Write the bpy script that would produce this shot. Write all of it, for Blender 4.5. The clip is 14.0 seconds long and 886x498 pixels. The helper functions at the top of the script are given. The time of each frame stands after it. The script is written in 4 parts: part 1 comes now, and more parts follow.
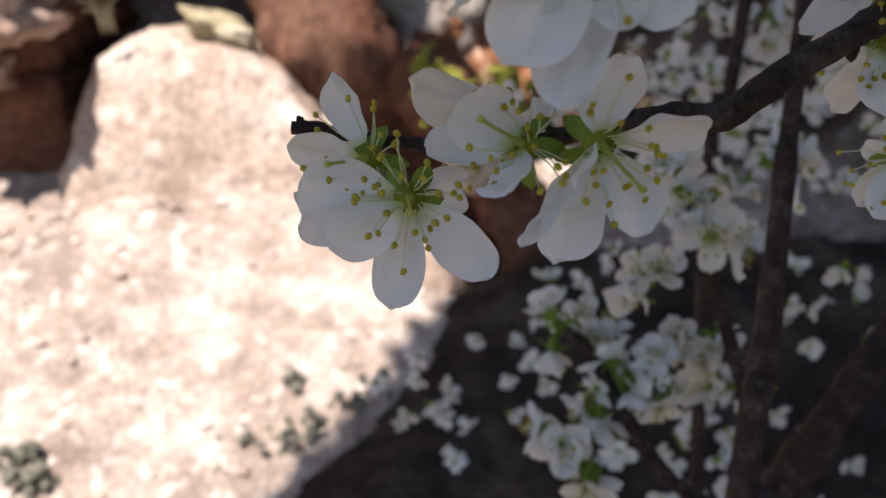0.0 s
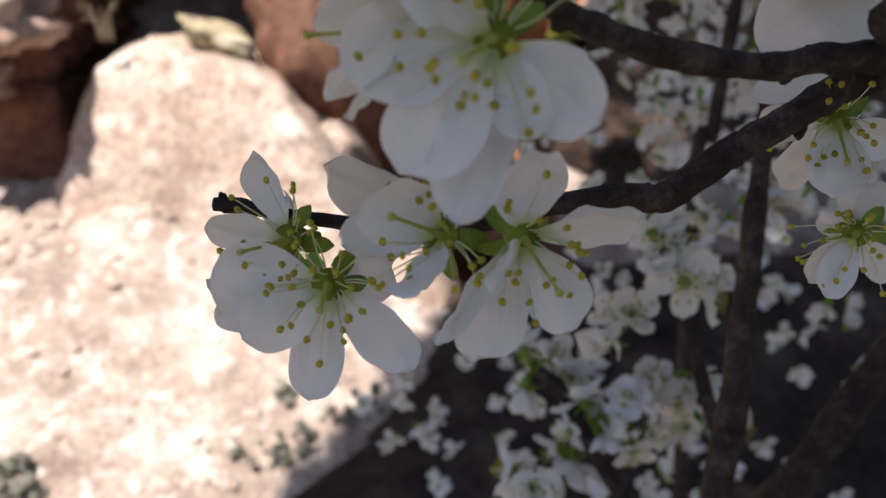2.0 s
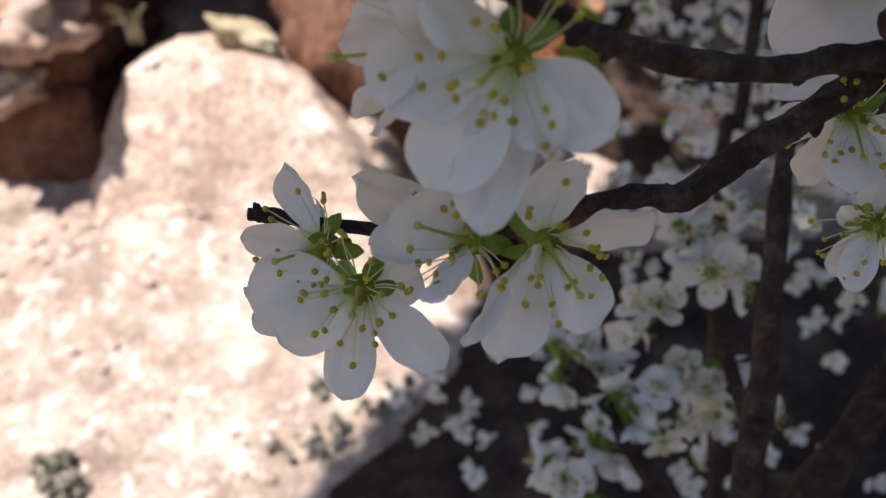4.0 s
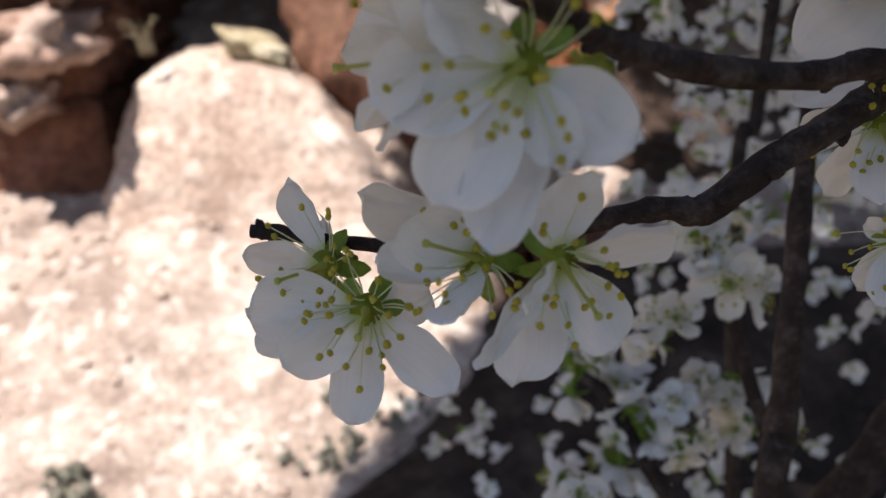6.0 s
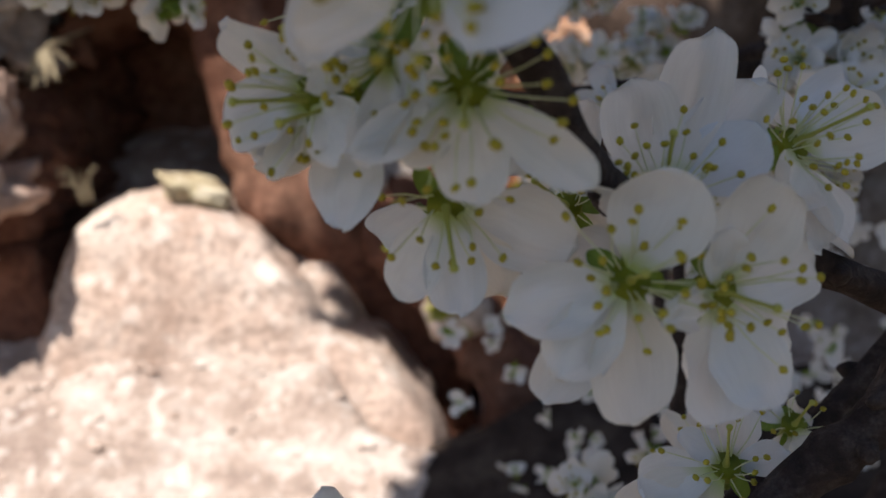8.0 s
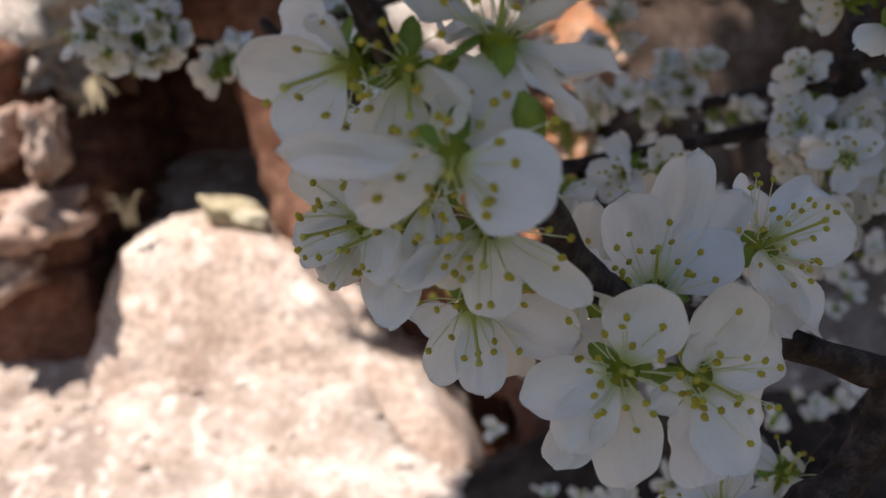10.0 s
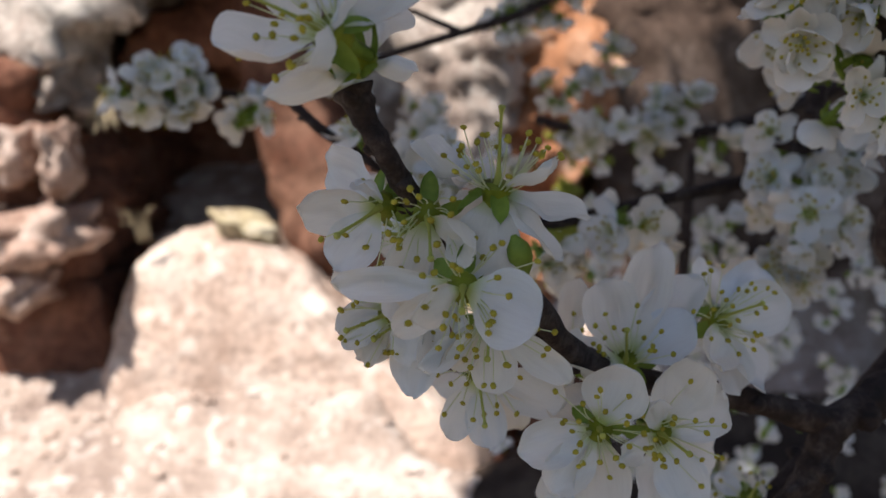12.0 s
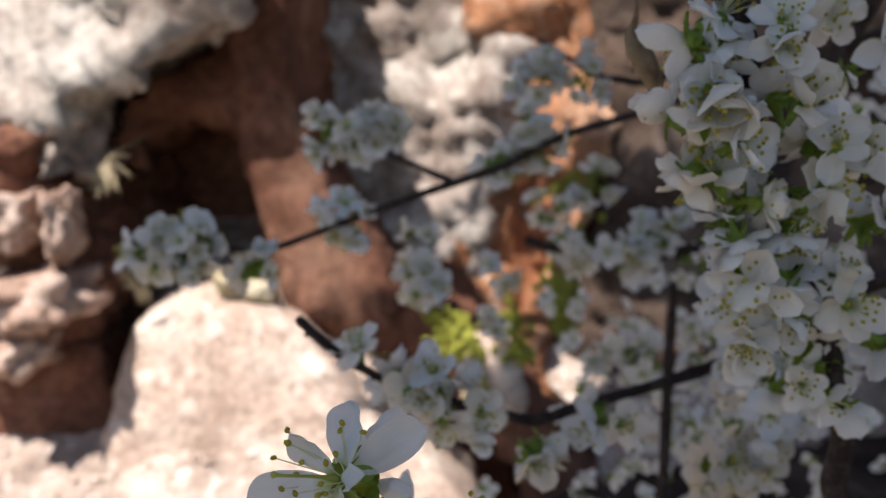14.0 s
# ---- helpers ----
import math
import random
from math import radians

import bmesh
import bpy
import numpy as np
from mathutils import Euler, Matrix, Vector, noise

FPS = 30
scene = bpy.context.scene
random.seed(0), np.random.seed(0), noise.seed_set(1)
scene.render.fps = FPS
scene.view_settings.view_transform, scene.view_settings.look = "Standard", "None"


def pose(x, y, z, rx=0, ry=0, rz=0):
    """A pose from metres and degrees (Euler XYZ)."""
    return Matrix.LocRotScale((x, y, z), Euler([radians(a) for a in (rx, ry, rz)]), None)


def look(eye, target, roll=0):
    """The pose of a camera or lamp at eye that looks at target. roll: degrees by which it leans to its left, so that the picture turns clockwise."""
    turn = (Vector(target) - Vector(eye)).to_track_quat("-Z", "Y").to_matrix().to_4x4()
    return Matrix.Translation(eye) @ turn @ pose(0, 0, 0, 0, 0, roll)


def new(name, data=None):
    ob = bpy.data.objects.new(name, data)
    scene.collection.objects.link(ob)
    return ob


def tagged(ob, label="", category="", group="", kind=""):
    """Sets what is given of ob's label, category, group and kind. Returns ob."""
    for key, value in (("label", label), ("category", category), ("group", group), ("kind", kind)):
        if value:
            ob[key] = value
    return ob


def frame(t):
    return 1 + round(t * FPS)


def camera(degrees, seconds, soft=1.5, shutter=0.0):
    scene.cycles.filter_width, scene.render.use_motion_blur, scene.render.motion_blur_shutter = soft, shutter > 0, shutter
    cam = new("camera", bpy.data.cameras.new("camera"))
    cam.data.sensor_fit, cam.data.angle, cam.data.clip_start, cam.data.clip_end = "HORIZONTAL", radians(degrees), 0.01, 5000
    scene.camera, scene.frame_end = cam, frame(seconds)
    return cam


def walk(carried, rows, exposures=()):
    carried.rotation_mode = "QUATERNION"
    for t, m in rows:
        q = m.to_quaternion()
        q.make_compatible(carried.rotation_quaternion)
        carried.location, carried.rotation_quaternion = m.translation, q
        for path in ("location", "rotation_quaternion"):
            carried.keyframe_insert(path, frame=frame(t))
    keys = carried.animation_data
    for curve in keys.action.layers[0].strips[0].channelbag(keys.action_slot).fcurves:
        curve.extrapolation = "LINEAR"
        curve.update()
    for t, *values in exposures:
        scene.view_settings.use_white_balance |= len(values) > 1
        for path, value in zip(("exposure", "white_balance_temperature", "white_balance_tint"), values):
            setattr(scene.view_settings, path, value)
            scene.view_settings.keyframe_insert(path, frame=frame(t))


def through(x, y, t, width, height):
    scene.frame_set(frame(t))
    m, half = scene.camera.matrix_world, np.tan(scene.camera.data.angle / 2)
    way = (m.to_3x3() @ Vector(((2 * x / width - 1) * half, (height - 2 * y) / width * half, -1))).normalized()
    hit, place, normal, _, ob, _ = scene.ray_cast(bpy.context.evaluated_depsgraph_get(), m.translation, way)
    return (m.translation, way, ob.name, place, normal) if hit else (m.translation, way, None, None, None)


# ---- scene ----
cam = camera(55.0, 14.0)
PATH = [
    (0, (0.00368, -0.01062, 0.50636), (-0.0116, 1.8821, -0.1397), -1.71),
    (0.5, (0.00702, -0.00691, 0.50896), (-0.0086, 1.8870, -0.1335), -1.67),
    (1, (0.00806, -0.00390, 0.50955), (0.0058, 1.8957, -0.1161), -1.00),
    (1.5, (0.00926, -0.00389, 0.51066), (-0.0026, 1.8962, -0.1135), -1.05),
    (2, (0.01199, -0.00441, 0.51285), (-0.0103, 1.8927, -0.1199), -1.12),
    (2.5, (0.01183, -0.00526, 0.51233), (-0.0176, 1.8860, -0.1376), -1.56),
    (3, (0.01233, -0.00590, 0.51151), (-0.0231, 1.8857, -0.1369), -1.78),
    (3.5, (0.01255, -0.00761, 0.51534), (-0.0553, 1.8817, -0.1374), -2.46),
    (6, (0.01256, -0.00328, 0.51485), (-0.1072, 1.8911, -0.1153), -3.73),
    (6.5, (0.01239, -0.00601, 0.51947), (-0.0971, 1.9094, -0.0455), -3.90),
    (7, (0.00984, -0.00891, 0.52927), (-0.0934, 1.9123, -0.0168), -4.21),
    (7.3, (0.01232, -0.00332, 0.54218), (-0.0181, 1.9328, 0.0419), -3.44),
    (7.5, (0.01960, -0.00078, 0.54780), (0.0543, 1.9447, 0.0853), -2.86),
    (7.6, (0.02335, -0.00169, 0.55036), (0.0688, 1.9487, 0.1099), -2.65),
    (7.9, (0.02451, -0.00676, 0.55873), (0.0548, 1.9491, 0.1419), -4.07),
    (8.2, (0.02538, -0.00857, 0.56354), (0.0233, 1.9514, 0.1655), -4.28),
    (10.3, (0.02610, -0.02458, 0.57283), (-0.0434, 1.9394, 0.2014), -5.40),
    (10.5, (0.02600, -0.02700, 0.57364), (-0.0331, 1.9374, 0.2026), -5.96),
    (11, (0.02578, -0.04001, 0.57697), (-0.0319, 1.9245, 0.2065), -5.69),
    (11.5, (0.02755, -0.04125, 0.57821), (-0.0371, 1.9208, 0.1960), -5.81),
    (12, (0.02698, -0.04152, 0.58635), (-0.0469, 1.9230, 0.2187), -5.95),
    (12.5, (0.01561, -0.04728, 0.59811), (-0.1310, 1.9228, 0.2859), -5.74),
    (13, (0.01774, -0.05405, 0.60540), (-0.1524, 1.9092, 0.2639), -6.25),
    (13.5, (0.03244, -0.05509, 0.62088), (-0.0273, 1.9164, 0.2900), -6.95),
    (14, (0.03262, -0.05210, 0.62982), (-0.0273, 1.9238, 0.3264), -6.26),
]
walk(cam, [(t, look(eye, target, roll)) for t, eye, target, roll in PATH],
     exposures=[(0.0, 0.76, 6600, 15), (6.5, 0.75, 6600, 15), (7.5, 0.61, 6600, 14), (8.2, 0.61, 6600, 14), (10.3, 0.70, 6600, 14), (14.0, 0.78, 6600, 14)])
cam.data.dof.use_dof = True
cam.data.dof.focus_distance = 0.094
cam.data.dof.aperture_fstop = 31.0

# ---- light: a high sun and a clear sky ----
TO_SUN = Vector((-0.20, -0.35, 0.91)).normalized()
world = bpy.data.worlds.new("sky")
scene.world = world
world.use_nodes = True
wn = world.node_tree.nodes
sky = wn.new("ShaderNodeTexSky")
sky.sky_type = "NISHITA"
sky.sun_disc = False
sky.sun_elevation = math.asin(TO_SUN.z)
sky.sun_rotation = math.atan2(TO_SUN.x, TO_SUN.y)
world.node_tree.links.new(sky.outputs[0], wn["Background"].inputs[0])
wn["Background"].inputs[1].default_value = 0.075
sun = new("sun", bpy.data.lights.new("sun", "SUN"))
sun.data.energy = 5.0
sun.data.angle = radians(0.5)
sun.data.color = (1.0, 0.95, 0.88)
sun.matrix_world = look((0, 0, 3), Vector((0, 0, 3)) - TO_SUN)


# ---- materials ----
def material(name, rough=0.7, spec=0.3):
    m = bpy.data.materials.new(name)
    m.use_nodes = True
    t = m.node_tree
    b = t.nodes["Principled BSDF"]
    b.inputs["Roughness"].default_value = rough
    b.inputs["Specular IOR Level"].default_value = spec
    return m, t, b


def add(t, kind, **values):
    n = t.nodes.new(kind)
    for k, v in values.items():
        n.inputs[k.replace("_", " ")].default_value = v
    return n


def noise_tex(t, vec, scale, detail=5.0, rough=0.6):
    n = add(t, "ShaderNodeTexNoise", Scale=scale, Detail=detail, Roughness=rough)
    t.links.new(vec, n.inputs["Vector"])
    return n.outputs[0]


def ramp(t, fac, stops):
    r = t.nodes.new("ShaderNodeValToRGB")
    while len(r.color_ramp.elements) < len(stops):
        r.color_ramp.elements.new(0.5)
    for e, (p, c) in zip(r.color_ramp.elements, stops):
        e.position, e.color = p, (*c, 1.0)
    t.links.new(fac, r.inputs[0])
    return r.outputs[0]


def mixed(t, fac, a, b, blend="MIX"):
    n = t.nodes.new("ShaderNodeMix")
    n.data_type, n.blend_type = "RGBA", blend
    for sock, v in ((n.inputs[0], fac), (n.inputs[6], a), (n.inputs[7], b)):
        if isinstance(v, (int, float)):
            sock.default_value = v
        elif isinstance(v, tuple):
            sock.default_value = (*v, 1.0)
        else:
            t.links.new(v, sock)
    return n.outputs[2]


def bumped(t, b, height, strength, distance):
    n = add(t, "ShaderNodeBump", Strength=strength, Distance=distance)
    t.links.new(height, n.inputs["Height"])
    t.links.new(n.outputs[0], b.inputs["Normal"])


def coords(t, which="Object"):
    return t.nodes.new("ShaderNodeTexCoord").outputs[which]


def stone(name, dark, mid, pale, lichen=0.45, scale=6.0):
    """Weathered stone: broad colour fields, fine grain, pale crust and a little yellow lichen."""
    m, t, b = material(name, 0.9, 0.15)
    c = coords(t)
    broad = noise_tex(t, c, scale, 6, 0.65)
    grain = noise_tex(t, c, scale * 14, 6, 0.7)
    col = ramp(t, broad, [(0.30, dark), (0.50, mid), (0.70, pale)])
    speck = ramp(t, grain, [(0.35, (0.55, 0.55, 0.55)), (0.65, (1.25, 1.25, 1.25))])
    col = mixed(t, 1.0, col, speck, "MULTIPLY")
    crust = ramp(t, noise_tex(t, c, scale * 2.7, 8, 0.7), [(0.62 - lichen * 0.1, (0, 0, 0)), (0.72 - lichen * 0.1, (1, 1, 1))])
    col = mixed(t, crust, col, pale)
    t.links.new(col, b.inputs["Base Color"])
    mid = noise_tex(t, c, scale * 5, 6, 0.75)
    both = t.nodes.new("ShaderNodeMath")
    both.operation = "MULTIPLY_ADD"
    both.inputs[1].default_value = 2.0
    t.links.new(mid, both.inputs[0])
    t.links.new(grain, both.inputs[2])
    bumped(t, b, both.outputs[0], 0.35, 0.004)
    return m


def petal_material():
    m, t, b = material("petal_white", 0.55, 0.25)
    uv = coords(t, "UV")
    sep = t.nodes.new("ShaderNodeSeparateXYZ")
    t.links.new(uv, sep.inputs[0])
    info = t.nodes.new("ShaderNodeObjectInfo")
    # Random petal tints: the bluish end imitates skylight, the cream end backlight.
    base = ramp(t, info.outputs["Random"], [(0.0, (0.74, 0.78, 0.82)), (0.45, (0.81, 0.815, 0.80)), (0.75, (0.82, 0.80, 0.75)), (1.0, (0.82, 0.78, 0.70))])
    col = mixed(t, ramp(t, sep.outputs[1], [(0.04, (1, 1, 1)), (0.22, (0, 0, 0))]), base, (0.52, 0.60, 0.20))
    stretch = t.nodes.new("ShaderNodeMapping")
    stretch.inputs["Scale"].default_value = (14.0, 1.6, 1.0)
    t.links.new(uv, stretch.inputs[0])
    veins = noise_tex(t, stretch.outputs[0], 1.6, 3)
    col = mixed(t, 1.0, col, ramp(t, veins, [(0.3, (0.95, 0.95, 0.95)), (0.6, (1.0, 1.0, 1.0))]), "MULTIPLY")
    t.links.new(col, b.inputs["Base Color"])
    bumped(t, b, veins, 0.25, 0.0005)
    tr = t.nodes.new("ShaderNodeBsdfTranslucent")
    t.links.new(col, tr.inputs[0])
    mix = add(t, "ShaderNodeMixShader", Fac=0.36)
    t.links.new(b.outputs[0], mix.inputs[1])
    t.links.new(tr.outputs[0], mix.inputs[2])
    t.links.new(mix.outputs[0], t.nodes["Material Output"].inputs[0])
    return m


def leafy(name, a, b_, through=0.25, rough=0.5):
    m, t, b = material(name, rough, 0.3)
    n = noise_tex(t, coords(t), 300.0, 3)
    col = ramp(t, n, [(0.3, a), (0.7, b_)])
    t.links.new(col, b.inputs["Base Color"])
    tr = t.nodes.new("ShaderNodeBsdfTranslucent")
    t.links.new(col, tr.inputs[0])
    mix = add(t, "ShaderNodeMixShader", Fac=through)
    t.links.new(b.outputs[0], mix.inputs[1])
    t.links.new(tr.outputs[0], mix.inputs[2])
    t.links.new(mix.outputs[0], t.nodes["Material Output"].inputs[0])
    return m


def bark_material():
    m, t, b = material("bark", 0.75, 0.3)
    c = coords(t)
    n1 = noise_tex(t, c, 260.0, 6, 0.7)
    n2 = noise_tex(t, c, 900.0, 5, 0.7)
    col = ramp(t, n1, [(0.28, (0.008, 0.0055, 0.0055)), (0.5, (0.03, 0.018, 0.015)), (0.74, (0.10, 0.08, 0.072))])
    col = mixed(t, 1.0, col, ramp(t, n2, [(0.3, (0.5, 0.5, 0.5)), (0.7, (1.4, 1.35, 1.3))]), "MULTIPLY")
    t.links.new(col, b.inputs["Base Color"])
    bumped(t, b, n2, 0.8, 0.0008)
    return m


PETAL = petal_material()
SEPAL = leafy("sepal_green", (0.12, 0.20, 0.025), (0.27, 0.37, 0.06), 0.3)
CUP = leafy("cup_yellow_green", (0.15, 0.19, 0.014), (0.33, 0.37, 0.035), 0.2)
STYLE = leafy("style_yellow_green", (0.42, 0.45, 0.09), (0.56, 0.56, 0.16), 0.3)
FILAMENT = leafy("filament_pale_green", (0.66, 0.71, 0.42), (0.78, 0.80, 0.60), 0.4)
ANTHER = leafy("anther_yellow", (0.30, 0.25, 0.025), (0.50, 0.43, 0.05), 0.1, 0.7)
BARK = bark_material()
MOSS = leafy("yellow_green_moss", (0.20, 0.23, 0.03), (0.44, 0.43, 0.08), 0.3, 0.9)
DRY = leafy("dry_leaf_brown", (0.16, 0.10, 0.05), (0.34, 0.25, 0.15), 0.2, 0.8)
STRAW = leafy("straw", (0.30, 0.24, 0.15), (0.45, 0.38, 0.25), 0.2, 0.8)
BROWN = stone("red_brown_rock", (0.07, 0.032, 0.022), (0.15, 0.066, 0.042), (0.25, 0.14, 0.095), 0.2, 5.0)
PINK = stone("pale_pink_rock", (0.34, 0.235, 0.18), (0.50, 0.385, 0.315), (0.64, 0.555, 0.485), 0.85, 8.0)
UMBER = stone("umber_rock", (0.035, 0.024, 0.019), (0.10, 0.068, 0.052), (0.24, 0.18, 0.145), 0.25, 7.0)
GREY = stone("grey_crusted_rock", (0.11, 0.065, 0.05), (0.36, 0.30, 0.26), (0.55, 0.51, 0.46), 0.9, 6.0)
ORANGE = stone("orange_rock", (0.22, 0.09, 0.045), (0.40, 0.19, 0.10), (0.52, 0.36, 0.26), 0.6, 5.0)
ROSE = stone("rose_brown_stone", (0.24, 0.13, 0.09), (0.40, 0.27, 0.21), (0.54, 0.44, 0.38), 0.7, 12.0)
LICHEN = stone("yellow_lichen_crust", (0.24, 0.17, 0.12), (0.48, 0.41, 0.26), (0.64, 0.58, 0.46), 0.7, 22.0)
GREY_GREEN = leafy("dark_grey_green", (0.12, 0.12, 0.09), (0.24, 0.23, 0.18), 0.1, 0.9)
# Near-black ground tone that carries the shade below the shrub.
SHADE_SOIL = stone("shade_dark_soil", (0.014, 0.010, 0.008), (0.04, 0.028, 0.022), (0.10, 0.075, 0.055), 0.1, 16.0)
LEAF = leafy("shade_crown_leaf", (0.02, 0.045, 0.012), (0.05, 0.09, 0.02), 0.05)
def darken_beyond(m):
    """Past the foot of the outcrop, out of view, the soil is darkened brown to cut bounced light."""
    t = m.node_tree
    b = t.nodes["Principled BSDF"]
    col = b.inputs["Base Color"].links[0].from_socket
    c = coords(t)
    away = t.nodes.new("ShaderNodeVectorMath")
    away.operation = "DISTANCE"
    away.inputs[1].default_value = (-0.25, 0.75, 0.2)
    t.links.new(c, away.inputs[0])
    wander = t.nodes.new("ShaderNodeMath")
    wander.operation = "MULTIPLY_ADD"
    wander.inputs[1].default_value = 0.8
    t.links.new(noise_tex(t, c, 2.5, 5), wander.inputs[0])
    t.links.new(away.outputs["Value"], wander.inputs[2])
    far_brown = ramp(t, noise_tex(t, c, 5.0, 7, 0.7), [(0.3, (0.035, 0.03, 0.018)), (0.55, (0.08, 0.065, 0.035)), (0.75, (0.14, 0.11, 0.07))])
    mask = t.nodes.new("ShaderNodeMapRange")
    mask.inputs["From Min"].default_value, mask.inputs["From Max"].default_value = 1.35, 1.7
    t.links.new(wander.outputs[0], mask.inputs["Value"])
    t.links.new(mixed(t, mask.outputs[0], col, far_brown), b.inputs["Base Color"])
    return m


SOIL = darken_beyond(stone("stony_soil", (0.20, 0.145, 0.12), (0.40, 0.315, 0.26), (0.60, 0.535, 0.48), 0.85, 14.0))


# ---- helpers for things ----
def mesh_of(name, bm, mats):
    me = bpy.data.meshes.new(name)
    bm.to_mesh(me)
    bm.free()
    for m in mats if isinstance(mats, (list, tuple)) else [mats]:
        me.materials.append(m)
    for p in me.polygons:
        p.use_smooth = True
    return me


def part(name, me, parent, label="", basis=None):
    ob = new(name, me)
    ob.parent = parent
    if basis is not None:
        ob.matrix_basis = basis
    return tagged(ob, label) if label else ob


def frame_from(z_axis, hint):
    z = Vector(z_axis).normalized()
    x = Vector(hint) - z * z.dot(Vector(hint))
    if x.length < 1e-4:
        x = z.orthogonal()
    x.normalize()
    y = z.cross(x)
    return Matrix((x, y, z)).transposed()


def smooth_line(rows, per=6):
    """Catmull-Rom through rows of x, y, z, radius."""
    p = [Vector(r) for r in rows]
    p = [p[0] * 2 - p[1]] + p + [p[-1] * 2 - p[-2]]
    res = []
    for i in range(1, len(p) - 2):
        for k in range(per):
            s = k / per
            res.append(0.5 * ((2 * p[i]) + (p[i + 1] - p[i - 1]) * s + (2 * p[i - 1] - 5 * p[i] + 4 * p[i + 1] - p[i + 2]) * s * s
                              + (3 * p[i] - p[i - 1] - 3 * p[i + 1] + p[i + 2]) * s ** 3))
    res.append(p[-2])
    return res


def tube(bm, rows, sides=10, per=6, rough=0.12, seed=0.0, mat=0):
    line = smooth_line(rows, per) if per > 1 else [Vector(r) for r in rows]
    rings = []
    side = Vector((0.31, 0.2, 0.93))
    for i, q in enumerate(line):
        a, b = line[max(i - 1, 0)], line[min(i + 1, len(line) - 1)]
        along = Vector((b[0] - a[0], b[1] - a[1], b[2] - a[2])).normalized()
        m = frame_from(along, side)
        side = m.col[0]
        c = Vector(q[:3])
        r = max(q[3], 1e-5)
        knot = 1.0 + rough * 1.6 * max(0.0, noise.noise(Vector((i * 0.37 + seed, seed, 0.0)))) if rough else 1.0
        ring = []
        for k in range(sides):
            w = 2 * math.pi * k / sides
            d = m @ Vector((math.cos(w), math.sin(w), 0))
            rr = r * knot
            if rough:
                rr *= 1.0 + rough * noise.noise(Vector((d.x * 1.5 + seed, d.y * 1.5 + i * 0.45, d.z * 1.5)))
            ring.append(bm.verts.new(c + d * rr))
        rings.append(ring)
    for r0, r1 in zip(rings, rings[1:]):
        for k in range(sides):
            bm.faces.new((r0[k], r0[(k + 1) % sides], r1[(k + 1) % sides], r1[k])).material_index = mat
    for ring in (rings[0][::-1], rings[-1]):
        bm.faces.new(ring).material_index = mat


def petal_sheet(bm, uvl, m, nu, nv, seed, cup=0.11, mat=0):
    """One petal of unit length along +y of m, one unit wide at most, hollow side towards +z."""
    grid = []
    low = nu // 2
    for i in range(nu + 1):
        if i <= low:
            u = 0.58 * i / low
            w = 0.13 + 0.87 * math.sin(math.pi / 2 * (u / 0.58) ** 0.95) ** 1.15
        else:
            th = math.pi / 2 * (i - low) / (nu - low)
            u, w = 0.58 + 0.42 * math.sin(th), max(0.02, math.cos(th) ** 0.6)
        row = []
        for j in range(nv + 1):
            v = 2 * j / nv - 1
            notch = -0.02 * max(0.0, 1 - abs(v) * 2) * max(0.0, u - 0.9) * 10 * (seed % 2 > 1)
            x = v * w * 0.5 * (1 + 0.07 * noise.noise(Vector((seed * 5.3 + 2 * v, u * 2.4, 1.5))))
            edge = 1 + 0.045 * noise.noise(Vector((seed * 3.1 + v * 1.2, u * 1.2, 0.5)))
            y = u * (1 - 0.05 * v * v) * edge + notch
            z = cup * (1.6 * (v * w) ** 2 * 0.6 - 0.9 * math.sin(math.pi * u * 0.85)) + 0.14 * noise.noise(Vector((x * 3.2 + seed * 7.7, y * 3.2, seed)))
            row.append((bm.verts.new(m @ Vector((x, y, z * (0.25 + 0.75 * min(1.0, u * 2))))), (j / nv, u)))
        grid.append(row)
    for i in range(nu):
        for j in range(nv):
            q = (grid[i][j], grid[i][j + 1], grid[i + 1][j + 1], grid[i + 1][j])
            fc = bm.faces.new([a for a, _ in q])
            fc.material_index = mat
            for loop, (_, uv) in zip(fc.loops, q):
                loop[uvl].uv = uv


def petal_mesh(seed, nu=16, nv=10, cup=0.11):
    bm = bmesh.new()
    petal_sheet(bm, bm.loops.layers.uv.new("uv"), Matrix(), nu, nv, seed, cup)
    return mesh_of("petal", bm, PETAL)


PETALS = [petal_mesh(1.0 + 1.7 * i, cup=0.10 + 0.07 * (i % 4)) for i in range(12)]


def sepal_sheet(bm, m, length, width, mat=0):
    rows = []
    for i in range(5):
        u = i / 4
        w = width * (0.55 + 0.9 * u) * (1 - u) ** 0.7 * 0.75 + 0.0001
        rows.append([bm.verts.new(m @ Vector((s * w, u * length, -0.18 * length * u * u + 0.12 * length * abs(s)))) for s in (-1, 0, 1)])
    for a, b in zip(rows, rows[1:]):
        for j in range(2):
            bm.faces.new((a[j], a[j + 1], b[j + 1], b[j])).material_index = mat


